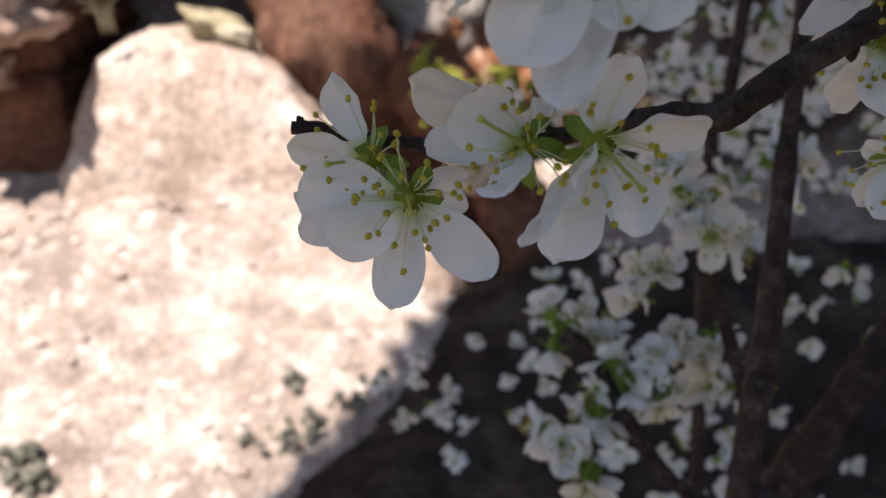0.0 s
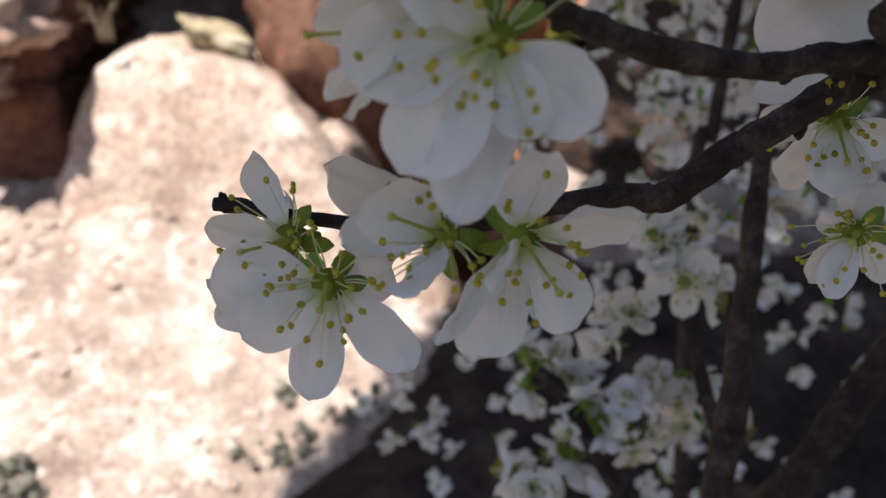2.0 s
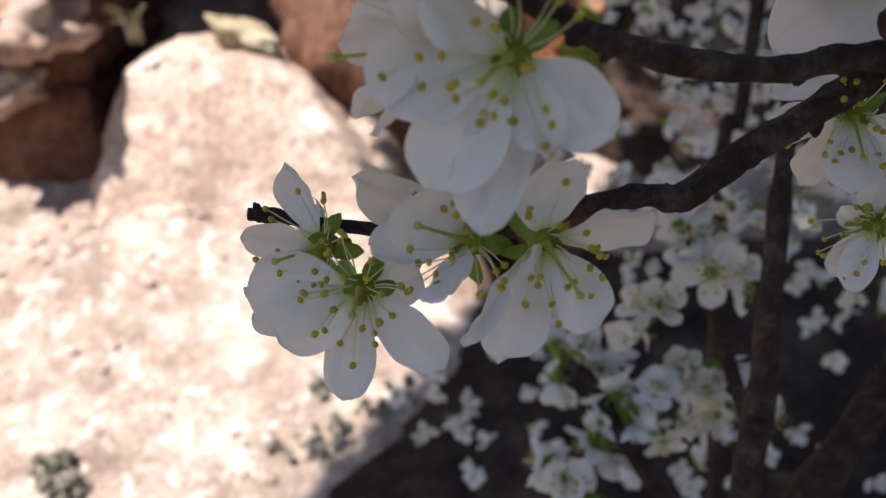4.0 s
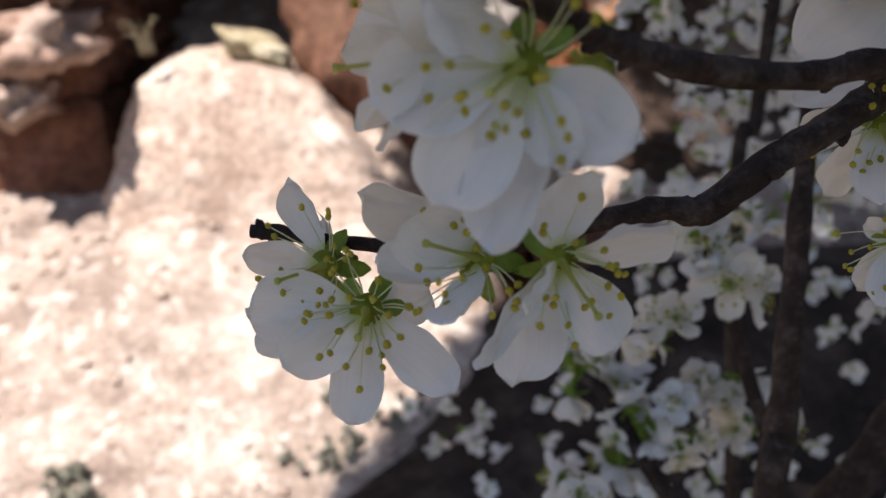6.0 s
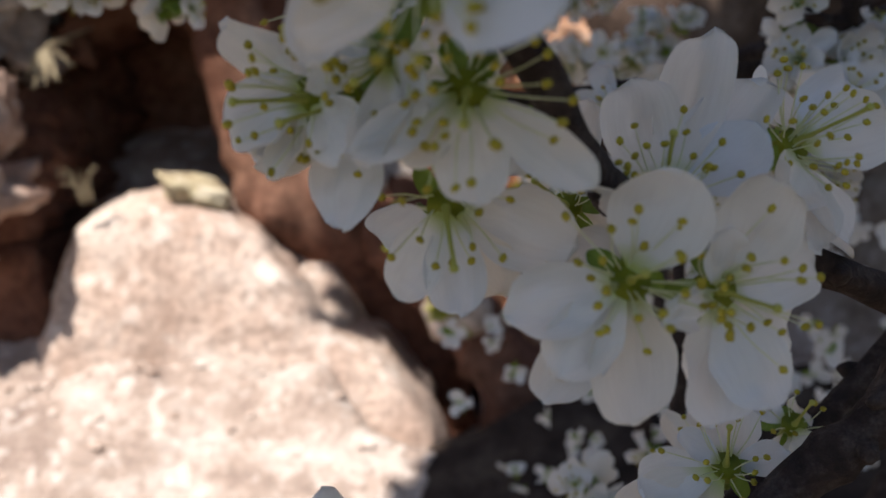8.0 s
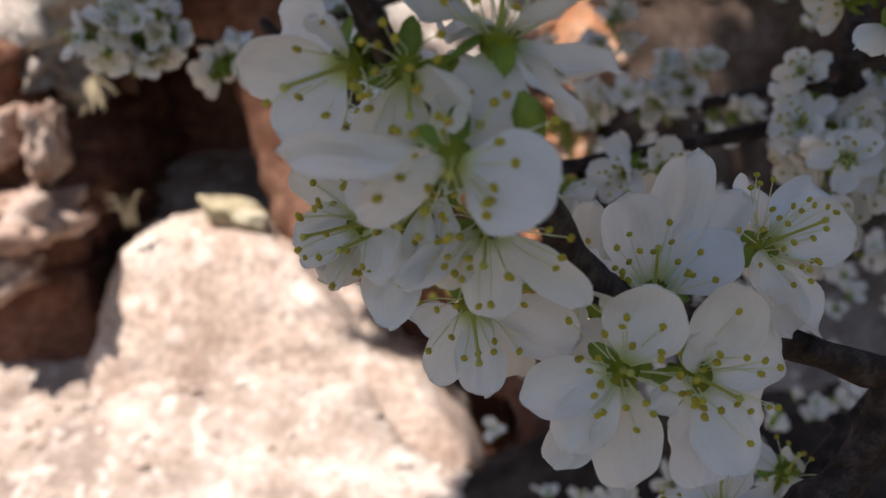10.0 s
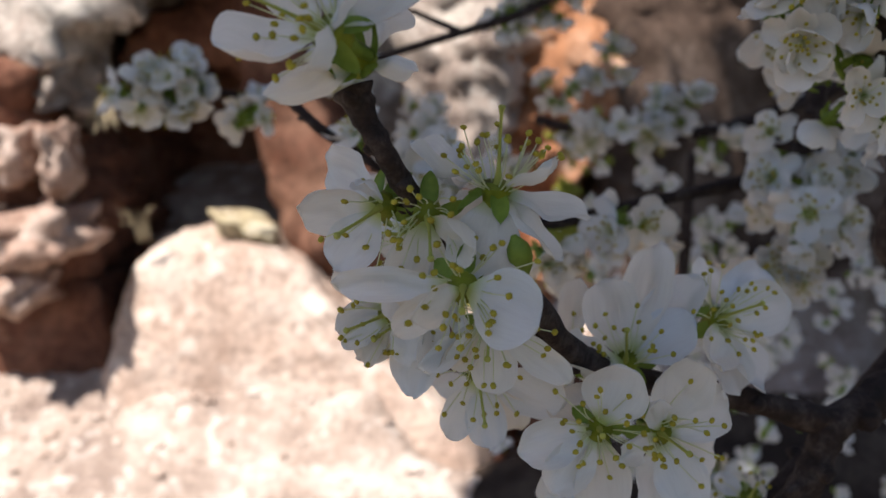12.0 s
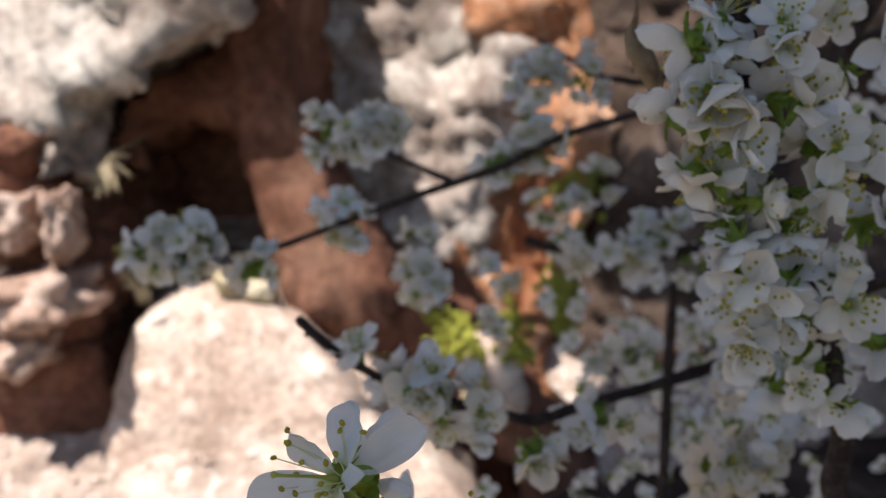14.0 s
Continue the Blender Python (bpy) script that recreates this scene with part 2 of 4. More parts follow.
def calyx_mesh(seed):
    """Cup, stalk and five sepals of a blossom whose axis is +z; the petals start at the origin."""
    rnd = random.Random(seed)
    bm = bmesh.new()
    tube(bm, [(0.0, 0.0, -0.0052, 0.0005), (0, 0, -0.0032, 0.0007), (0, 0, -0.0026, 0.0009), (0, 0, -0.0020, 0.0012)], 10, 3, 0)
    tube(bm, [(0, 0, -0.0020, 0.0012), (0, 0, -0.0006, 0.0015), (0, 0, 0.0005, 0.0017), (0, 0, 0.0003, 0.0014), (0, 0, -0.0006, 0.0010), (0, 0, -0.0016, 0.0004)], 12, 3, 0, mat=1)
    for k in range(5):
        turn = Matrix.Rotation(2 * math.pi * (k + 0.5) / 5 + rnd.uniform(-.15, .15), 4, "Z")
        tilt = Matrix.Rotation(radians(rnd.uniform(-60, -22)), 4, "X")
        sepal_sheet(bm, turn @ Matrix.Translation((0, 0.0013, -0.0005)) @ tilt, rnd.uniform(0.0028, 0.0037), 0.0019)
    return mesh_of("calyx", bm, [SEPAL, CUP])


def stamen_meshes(seed, count):
    rnd = random.Random(seed)
    fil, ant = bmesh.new(), bmesh.new()
    for k in range(count):
        az = 2 * math.pi * (k * 0.618 + rnd.uniform(-.05, .05))
        off = radians(rnd.uniform(14, 66))
        ln = rnd.uniform(0.0042, 0.0078)
        d = Vector((math.cos(az) * math.sin(off), math.sin(az) * math.sin(off), math.cos(off)))
        start = Vector((math.cos(az), math.sin(az), 0)) * rnd.uniform(0.0006, 0.0012) + Vector((0, 0, -0.0001))
        bend = Vector((rnd.uniform(-1, 1), rnd.uniform(-1, 1), 0.9)) * 0.0009
        end = start + d * ln
        tube(fil, [(*start, 0.00009), (*(start + d * ln * 0.5 - bend * 0.4), 0.00008), (*end, 0.00006)], 5, 3, 0)
        m = Matrix.Translation(end) @ frame_from((rnd.uniform(-1, 1), rnd.uniform(-1, 1), rnd.uniform(-.4, 1)), (1, 0, 0)).to_4x4() @ Matrix.Diagonal((0.0004, 0.0003, 0.00046, 1))
        bmesh.ops.create_icosphere(ant, subdivisions=1, radius=1.0, matrix=m)
    return mesh_of("filaments", fil, FILAMENT), mesh_of("anthers", ant, ANTHER)


def pistil_mesh():
    bm = bmesh.new()
    tube(bm, [(0, 0, -0.0005, 0.0005), (0, 0, 0.001, 0.00042), (0.0002, 0, 0.003, 0.0002), (0.0005, 0.0002, 0.0072, 0.00018), (0.0006, 0.0002, 0.0082, 0.00026), (0.0006, 0.0002, 0.0086, 0.0004), (0.0006, 0.0002, 0.0088, 0.0003)], 7, 3, 0)
    return mesh_of("pistil", bm, STYLE)


CALYXES = [calyx_mesh(i) for i in range(5)]
STAMENS = {}
PISTIL = pistil_mesh()
CHANCE = random.Random(11)


def blossom(branch, centre, axis, petals, stamens=22):
    """One open blossom: petals are tips as offsets from the centre in millimetres, with their width over length."""
    turn = frame_from(axis, (CHANCE.uniform(-1, 1), CHANCE.uniform(-1, 1), CHANCE.uniform(-1, 1))).to_4x4()
    here = Matrix.Translation(centre) @ turn
    flower = part("blossom", CHANCE.choice(CALYXES), branch, basis=here)
    back = turn.inverted()
    for dx, dy, dz, width in petals:
        d = back.to_3x3() @ Vector((dx, dy, dz)) * 0.001
        ln = d.length
        y = d.normalized()
        inward = Vector((0, 0, 1)) - y * y.z
        if inward.length < 0.2:
            inward = Vector((-y.x, -y.y, 0.05))
        z = inward.normalized()
        x = y.cross(z)
        m = Matrix((x, y, z)).transposed().to_4x4()
        m = m @ Matrix.Rotation(CHANCE.uniform(-.25, .25), 4, "Y") @ Matrix.Diagonal((ln * max(width, 0.34) * 0.86, ln, ln, 1))
        part("petal", CHANCE.choice(PETALS), flower, basis=Matrix.Translation(y * 0.0009) @ m)
    if stamens > 5:
        key = (stamens // 6, CHANCE.randrange(3))
        if key not in STAMENS:
            STAMENS[key] = stamen_meshes(key[0] * 10 + key[1], key[0] * 6 + 4)
        part("stamen_tuft", STAMENS[key][0], flower, "pale green thread-like filaments")
        part("pollen_tuft", STAMENS[key][1], flower, "yellow pollen-dusted anthers")
        part("pistil", PISTIL, flower)
    return flower


def whole_blossom_mesh(seed, nu=6, nv=5, dots=14):
    """A blossom farther off, in one mesh: petals, sepals, stamens."""
    rnd = random.Random(seed)
    bm = bmesh.new()
    uvl = bm.loops.layers.uv.new("uv")
    for k in range(5):
        turn = Matrix.Rotation(2 * math.pi * k / 5 + rnd.uniform(-.2, .2), 4, "Z")
        tilt = Matrix.Rotation(radians(rnd.uniform(-15, 50) if seed % 2 else rnd.uniform(20, 80)), 4, "X")
        ln = rnd.uniform(0.0085, 0.0105)
        petal_sheet(bm, uvl, turn @ tilt @ Matrix.Diagonal((ln * rnd.uniform(.6, .85), ln, ln, 1)), nu, nv, seed + k * 1.3, 0.2, 0)
        sepal_sheet(bm, turn @ Matrix.Rotation(0.6, 4, "Z") @ Matrix.Rotation(radians(rnd.uniform(-50, -10)), 4, "X"), 0.0055, 0.002, 1)
    tube(bm, [(0, 0, -0.007, 0.0006), (0, 0, -0.003, 0.0009), (0, 0, -0.0008, 0.0021), (0, 0, 0.0004, 0.0014)], 7, 2, 0, mat=1)
    for k in range(dots):
        az, off, ln = k * 2.4, radians(rnd.uniform(10, 55)), rnd.uniform(0.004, 0.0075)
        d = Vector((math.cos(az) * math.sin(off), math.sin(az) * math.sin(off), math.cos(off)))
        tube(bm, [(*(d * 0.001), 0.00016), (*(d * ln), 0.00012)], 3, 1, 0, mat=2)
        n0 = len(bm.faces)
        bmesh.ops.create_icosphere(bm, subdivisions=1, radius=0.0005, matrix=Matrix.Translation(d * ln))
        bm.faces.ensure_lookup_table()
        for fc in bm.faces[n0:]:
            fc.material_index = 3
    return mesh_of("blossom", bm, [PETAL, SEPAL, FILAMENT, ANTHER])


WHOLE = [whole_blossom_mesh(20 + i) for i in range(12)]


def spray(branch, centre, radii, count, size=1.0, face=(-0.2, -1.0, 0.3), spread=1.0):
    """A tuft of blossoms round a place on a branch, each facing outwards."""
    for k in range(count):
        d = Vector((CHANCE.gauss(0, 1), CHANCE.gauss(0, 1), CHANCE.gauss(0, 1))).normalized()
        r = CHANCE.uniform(0.5, 1.0)
        p = Vector(centre) + Vector((d.x * radii[0], d.y * radii[1], d.z * radii[2])) * r
        axis = d * spread + Vector(face) * 0.4
        s = size * CHANCE.uniform(0.68, 1.08)
        m = Matrix.Translation(p) @ frame_from(axis, (CHANCE.uniform(-1, 1), CHANCE.uniform(-1, 1), 0.3)).to_4x4() @ Matrix.Diagonal((s, s, s, 1))
        part("blossom", CHANCE.choice(WHOLE), branch, basis=m)


def plum_branch(label, limbs, name="plum_branch", seed=0.0):
    """An Empty at the thick end, with a twig mesh for each limb."""
    x, y, z, _ = limbs[0][-1]
    ob = new(name)
    ob.empty_display_size = 0.01
    for i, rows in enumerate(limbs):
        bm = bmesh.new()
        tube(bm, rows, 12, 8, 0.22, seed + i * 3.3)
        line = smooth_line(rows, 8)
        for k in range(5, len(line) - 4, 5):
            q = line[k]
            d = Vector((CHANCE.gauss(0, 1), CHANCE.gauss(0, 1), CHANCE.gauss(0, 1))).normalized()
            along = (Vector(line[k + 1][:3]) - Vector(line[k - 1][:3])).normalized()
            d = (d - along * d.dot(along)).normalized() * 0.8 - along * 0.5
            c = Vector(q[:3])
            r = q[3] * CHANCE.uniform(0.45, 0.75)
            tube(bm, [(*(c + d * q[3] * 0.4), r), (*(c + d * q[3] * 1.2), r * 0.95), (*(c + d * q[3] * 1.75), r * 0.55), (*(c + d * q[3] * 2.0), r * 0.15)], 8, 3, 0.25, k * 1.1)
        part("twig", mesh_of("twig", bm, BARK), ob)
    return tagged(ob, label, "branch", "flowering plum branches")


def facet(p):
    """Broken stone: in each cell of the split rock a plane of its own tilt."""
    away, at = noise.voronoi(p)
    return noise.cell_vector(at[0] * 7.3).dot(p - at[0]) * min(1.0, (away[1] - away[0]) * 3)


def rock_mesh(name, profile, y_front, y_back, lean, mat, rough=0.03, cell=0.035, seed=0.0, soften=3):
    """A block with that outline (x, z) seen along y, rounded, broken up by noise. lean: how far y shifts for each metre up."""
    z0 = min(z for _, z in profile)
    bm = bmesh.new()
    front = [bm.verts.new((x, y_front, z)) for x, z in profile]
    rear = [bm.verts.new((x * 1.02, y_back, z)) for x, z in profile]
    n = len(profile)
    bm.faces.new(front)
    bm.faces.new(rear[::-1])
    for i in range(n):
        bm.faces.new((front[(i + 1) % n], front[i], rear[i], rear[(i + 1) % n]))
    bmesh.ops.recalc_face_normals(bm, faces=bm.faces[:])
    bmesh.ops.triangulate(bm, faces=bm.faces[:])
    for _ in range(7):
        long = [e for e in bm.edges if e.calc_length() > cell * 1.5]
        if not long or len(bm.faces) > 30000:
            break
        bmesh.ops.subdivide_edges(bm, edges=long, cuts=1)
        bmesh.ops.triangulate(bm, faces=[fc for fc in bm.faces if len(fc.verts) > 3])
    for _ in range(soften):
        bmesh.ops.smooth_vert(bm, verts=bm.verts[:], factor=0.5, use_axis_x=True, use_axis_y=True, use_axis_z=True)
    bm.normal_update()
    off = Vector((seed, seed * 0.7, 0))
    moves = []
    for v in bm.verts:
        q = v.co * 3.2 + off
        h = noise.fractal(q, 0.9, 2.1, 5) * 0.9 + 0.7 * facet(v.co * 6 + off) + 0.35 * facet(v.co * 17 + off) + 0.3 * abs(noise.noise(v.co * 27 + off)) + 0.25 * noise.noise(v.co * 48 + off) - 0.1
        moves.append(v.normal * h * rough)
    for v, d in zip(bm.verts, moves):
        v.co += d
        v.co.y += lean * (v.co.z - z0)
    return mesh_of(name, bm, mat)


def boulder(name, label, centre, radii, mat, rough=0.25, seed=0.0, level=4):
    bm = bmesh.new()
    bmesh.ops.create_icosphere(bm, subdivisions=level, radius=1.0)
    for v in bm.verts:
        d = v.co.normalized()
        box = max(abs(d.x), abs(d.y), abs(d.z))
        h = (1 / box) ** 0.45 * (1 + rough * noise.fractal(d * 1.6 + Vector((seed, 0, 0)), 0.9, 2.1, 5) + 0.5 * rough * abs(noise.noise(d * 5 + Vector((seed, 0, 0)))))
        v.co = Vector((d.x * radii[0], d.y * radii[1], d.z * radii[2])) * h
    ob = new(name, mesh_of(name, bm, mat))
    ob.location = centre
    return tagged(ob, label, "rock")


# ---- the ground: one sheet, a stony slope that climbs to the rocks ----
def ground_height(x, y):
    s = min(max((y - 0.30) / 1.2, 0.0), 1.0)
    z = -0.06 + 0.60 * s * (0.75 + 0.25 * s)
    dip = min(max((x + 0.12) / 0.12, 0.0), 1.0) * min(max((y - 0.84) / 0.14, 0.0), 1.0) * min(max((0.9 - x) / 0.3, 0.0), 1.0)
    dip *= min(max((1.9 - y) / 0.3, 0.0), 1.0)
    z -= 0.26 * dip * dip * (3 - 2 * dip)
    near = math.exp(-((x / 2.5) ** 2 + ((y - 0.6) / 2.5) ** 2))
    z += near * (0.022 * noise.fractal(Vector((x * 5, y * 5, 0.3)), 0.9, 2.1, 5) + 0.008 * abs(noise.noise(Vector((x * 26, y * 26, 4)))))
    return z


def ground():
    bm = bmesh.new()
    n = 190

    def spread(i, lo, hi):
        s = 2 * i / n - 1
        return lo + hi * s + 600 * abs(s) ** 25 * (1 if s > 0 else -1)

    grid = []
    for i in range(n + 1):
        y = spread(i, 0.7, 1.0)
        row = []
        for j in range(n + 1):
            x = spread(j, -0.2, 1.3)
            row.append(bm.verts.new((x, y, ground_height(x, y))))
        grid.append(row)
    for i in range(n):
        for j in range(n):
            bm.faces.new((grid[i][j], grid[i][j + 1], grid[i + 1][j + 1], grid[i + 1][j]))
    return tagged(new("ground", mesh_of("ground", bm, SOIL)), "pale stony soil slope in hard sun below the rocks", "ground", kind="structure")


ground()

# ---- rocks ----
def rock(name, label, profile, y_front, y_back, lean, mat, rough=0.03, seed=0.0, cell=0.035, soften=3):
    ob = new(name, rock_mesh(name, profile, y_front, y_back, lean, mat, rough, cell, seed, soften))
    return tagged(ob, label, "rock", "rocks of the outcrop")


rock("sunlit_boulder", "pale pink boulder with a rounded top, glaring in full sun",
     [(-0.462, 0.226), (-0.458, 0.290), (-0.446, 0.362), (-0.420, 0.402), (-0.385, 0.420), (-0.335, 0.428), (-0.254, 0.410), (-0.186, 0.380), (-0.148, 0.325), (-0.108, 0.258), (-0.048, 0.226), (0.000, 0.156), (0.020, 0.079), (-0.018, 0.002), (-0.244, 0.017), (-0.463, 0.114)], 0.86, 1.06, 0.42, PINK, 0.022, 1.0, 0.022, 2)
rock("rock_block", "crusted pale grey rock block in full sun above the hollow",
     [(-0.700, 1.062), (-0.190, 1.004), (-0.238, 0.796), (-0.343, 0.758), (-0.450, 0.698), (-0.483, 0.602), (-0.505, 0.682), (-0.781, 0.697)], 0.98, 1.6, 0.4, GREY, 0.085, 2.0, 0.02)
rock("rock_overhang", "dark red-brown rock overhang above a shaded hollow",
     [(-0.480, 0.698), (-0.363, 0.765), (-0.257, 0.801), (-0.215, 1.025), (-0.175, 1.015), (-0.205, 0.762), (-0.208, 0.657), (-0.260, 0.628), (-0.294, 0.659), (-0.389, 0.657), (-0.446, 0.601), (-0.495, 0.591)], 1.18, 1.65, -0.18, BROWN, 0.07, 3.0, 0.022)
rock("rock_slab", "red-brown leaning rock slab, its face in shade",
     [(-0.205, 1.024), (-0.135, 1.010), (-0.180, 0.759), (-0.160, 0.614), (-0.112, 0.477), (-0.064, 0.360), (0.063, 0.179), (0.121, -0.083), (-0.045, -0.067), (-0.081, 0.211), (-0.136, 0.297), (-0.192, 0.365), (-0.235, 0.410), (-0.269, 0.566), (-0.275, 0.683)], 1.1, 1.5, 0.02, BROWN, 0.032, 4.0, 0.022)
rock("rock_block", "grey weathered rock face with dappled light",
     [(-0.191, 1.105), (0.164, 1.065), (0.129, 0.699), (0.074, 0.518), (-0.012, 0.252), (-0.129, 0.099), (-0.241, 0.316), (-0.258, 0.620)], 1.25, 1.8, 0.3, GREY, 0.1, 5.0, 0.022)
rock("rock_block", "orange-brown rock face with pale crust",
     [(0.115, 1.045), (0.324, 1.022), (0.369, 0.686), (0.286, 0.519), (0.186, 0.290), (0.129, -0.037), (-0.041, -0.020), (0.008, 0.440), (0.069, 0.587)], 1.2, 1.7, 0.25, ORANGE, 0.1, 6.0, 0.022)
rock("rock_block", "broad dark umber rock face behind the shrub",
     [(0.337, 1.052), (1.146, 0.960), (1.166, -0.413), (0.117, -0.308), (0.188, 0.266), (0.286, 0.513)], 1.36, 1.9, 0.0, UMBER, 0.08, 7.0)
rock("rock_block", "rough red-brown rock with small sunlit ledges",
     [(-0.815, 0.715), (-0.514, 0.672), (-0.484, 0.594), (-0.484, 0.503), (-0.491, 0.419), (-0.543, 0.345), (-0.895, 0.366)], 1.06, 1.6, -0.1, BROWN, 0.08, 8.0, 0.022)
rock("rock_block", "low reddish rock at the foot of the outcrop",
     [(-0.930, 0.430), (-0.620, 0.410), (-0.520, 0.400), (-0.462, 0.392), (-0.458, 0.300), (-0.466, 0.180), (-0.532, 0.144), (-0.982, 0.190)], 1.015, 1.3, 0.06, BROWN, 0.022, 9.0, 0.022, 2)
rock("rock_block", "dark red-brown rock at the back of the hollow",
     [(-0.695, 0.666), (-0.202, 0.661), (-0.209, 0.303), (-0.282, 0.056), (-0.810, 0.044)], 1.4, 1.7, 0.0, BROWN, 0.06, 11.0)

rock("rock_block", "low red-brown rock at the foot of the slab",
     [(-0.075, 0.345), (-0.031, 0.289), (0.027, 0.216), (0.057, 0.144), (0.070, 0.024), (0.233, 0.009), (0.196, 0.139), (0.123, 0.237), (0.046, 0.348), (-0.033, 0.413)], 0.98, 1.3, 0.15, BROWN, 0.04, 14.0, 0.022)

# the cliff that closes the place behind the outcrop
cliff = new("wall_north", rock_mesh("wall_north", [(-3.0, -0.1), (3.0, -0.1), (3.2, 1.9), (1.2, 2.3), (0.2, 1.7), (-1.0, 2.1), (-3.2, 1.8)], 1.72, 2.6, 0.05, BROWN, 0.12, 0.11, 10.0, 2))
tagged(cliff, "dark brown rock cliff behind the outcrop", "cliff", kind="structure")

for i, (c, r) in enumerate((((-0.5264, 1.0000, 0.5611), (0.034, 0.05, 0.030)), ((-0.4710, 1.0000, 0.5480), (0.016, 0.04, 0.038)), ((-0.4989, 0.9800, 0.4607), (0.048, 0.06, 0.034)),
                            ((-0.5363, 0.9800, 0.3952), (0.030, 0.05, 0.022)), ((-0.6057, 1.0000, 0.4897), (0.045, 0.05, 0.03)))):
    boulder("stone", "rose-brown stone lodged in the rough rock, top in sun", c, r, ROSE, 0.5, i * 2.7, 4)
boulder("ledge_stone", "small stone crusted with yellow lichen lying behind the sunlit boulder", (-0.279, 1.10, 0.428), (0.042, 0.035, 0.017), LICHEN, 0.35, 31.0, 4).rotation_euler = (0.1, 0.45, 0.2)
boulder("mossy_stone", "pale stone with yellow-green moss catching the sun", (0.048, 0.985, 0.300), (0.040, 0.04, 0.055), PINK, 0.3, 35.0, 3)


def shade_bed():
    """Near-black mound under the shrub: shade put into the colour, thinning out into the pale soil."""
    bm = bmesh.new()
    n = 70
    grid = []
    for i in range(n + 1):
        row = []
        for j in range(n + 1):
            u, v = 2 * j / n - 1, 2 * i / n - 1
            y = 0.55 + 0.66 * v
            # Left edge slanted to follow the shadow line on the pale soil.
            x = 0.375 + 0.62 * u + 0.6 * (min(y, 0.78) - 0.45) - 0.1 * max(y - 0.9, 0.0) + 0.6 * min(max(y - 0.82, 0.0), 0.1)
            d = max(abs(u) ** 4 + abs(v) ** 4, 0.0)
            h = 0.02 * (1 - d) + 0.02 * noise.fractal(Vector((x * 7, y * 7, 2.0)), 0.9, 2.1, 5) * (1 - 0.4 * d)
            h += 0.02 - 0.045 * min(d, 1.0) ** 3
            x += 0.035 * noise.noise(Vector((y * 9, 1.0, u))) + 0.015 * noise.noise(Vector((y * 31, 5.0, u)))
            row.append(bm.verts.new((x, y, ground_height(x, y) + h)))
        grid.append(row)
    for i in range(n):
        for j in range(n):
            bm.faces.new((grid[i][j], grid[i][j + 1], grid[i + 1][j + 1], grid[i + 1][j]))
    return tagged(new("shade_bed", mesh_of("shade_bed", bm, SHADE_SOIL)), "near-black ground mound deepening the shade under the plum shrub", "litter", kind="stuff")


shade_bed()


def pebbles():
    """Loose stones on the slope."""
    rnd = random.Random(3)
    bm = bmesh.new()
    ball = bmesh.new()
    bmesh.ops.create_icosphere(ball, subdivisions=2, radius=1.0)
    shape = [v.co.copy() for v in ball.verts]
    faces = [[v.index for v in fc.verts] for fc in ball.faces]
    ball.free()
    for k in range(1300):
        x, y = rnd.uniform(-0.75, 0.35), rnd.uniform(0.4, 1.15)
        r = 0.0012 + 0.008 * rnd.random() ** 5
        m = Matrix.Translation((x, y, ground_height(x, y) + r * 0.1)) @ Matrix.Rotation(rnd.uniform(0, 6.3), 4, "Z") @ Matrix.Rotation(rnd.uniform(-.3, .3), 4, "X") @ Matrix.Diagonal((r * rnd.uniform(.8, 1.7), r, r * rnd.uniform(.3, .6), 1))
        seed = Vector((k, 0, 0))
        vs = []
        for d in shape:
            q = Vector([max(-0.72, min(0.72, c)) for c in d]) * (1 + 0.5 * noise.noise(d * 1.5 + seed))
            vs.append(bm.verts.new(m @ q))
        for fc in faces:
            bm.faces.new([vs[c] for c in fc])
    return tagged(new("pebbles", mesh_of("pebbles", bm, PINK)), "loose pale stones scattered on the sunny slope", "pebbles", kind="stuff")


pebbles()


def moss(name, label, spots, mat=MOSS, kind_word="moss"):
    rnd = random.Random(9)
    bm = bmesh.new()
    for (x, y, z), r, n in spots:
        for k in range(n):
            d = Vector((rnd.gauss(0, .5), rnd.gauss(0, .3), rnd.gauss(0, .5))) * r
            s = rnd.uniform(0.003, 0.007)
            bmesh.ops.create_icosphere(bm, subdivisions=1, radius=s, matrix=Matrix.Translation(Vector((x, y, z)) + d) @ Matrix.Diagonal((1, 1, rnd.uniform(.6, 1.3), 1)))
    return tagged(new(name, mesh_of(name, bm, mat)), label, kind_word, kind="stuff")


moss("moss", "tufts of yellow-green moss on the rock face", [((0.19, 1.20, 0.50), 0.035, 90), ((0.16, 1.20, 0.36), 0.03, 90), ((-0.010, 1.02, 0.372), 0.030, 60), ((0.010, 0.985, 0.352), 0.028, 60), ((0.030, 0.955, 0.345), 0.022, 50), ((0.075, 0.96, 0.372), 0.022, 50), ((0.082, 0.955, 0.335), 0.018, 40), ((0.03, 0.945, 0.290), 0.022, 30), ((0.134, 0.97, 0.403), 0.02, 50), ((0.141, 0.97, 0.367), 0.02, 50), ((0.165, 1.2, 0.42), 0.02, 50)])


def on_ground(x, y):
    return (x, y, ground_height(x, y) + 0.002)


# Dark marks on the slope, built as low grey-green clumps.
moss("weeds", "low dark grey-green clumps on the pale slope", [(on_ground(-0.17, 0.66), 0.034, 24), (on_ground(-0.125, 0.68), 0.036, 22), (on_ground(-0.09, 0.70), 0.034, 20),
                                                            (on_ground(-0.375, 0.64), 0.022, 34), (on_ground(-0.36, 0.62), 0.022, 34), (on_ground(-0.15, 0.73), 0.016, 14)], GREY_GREEN, "weeds")


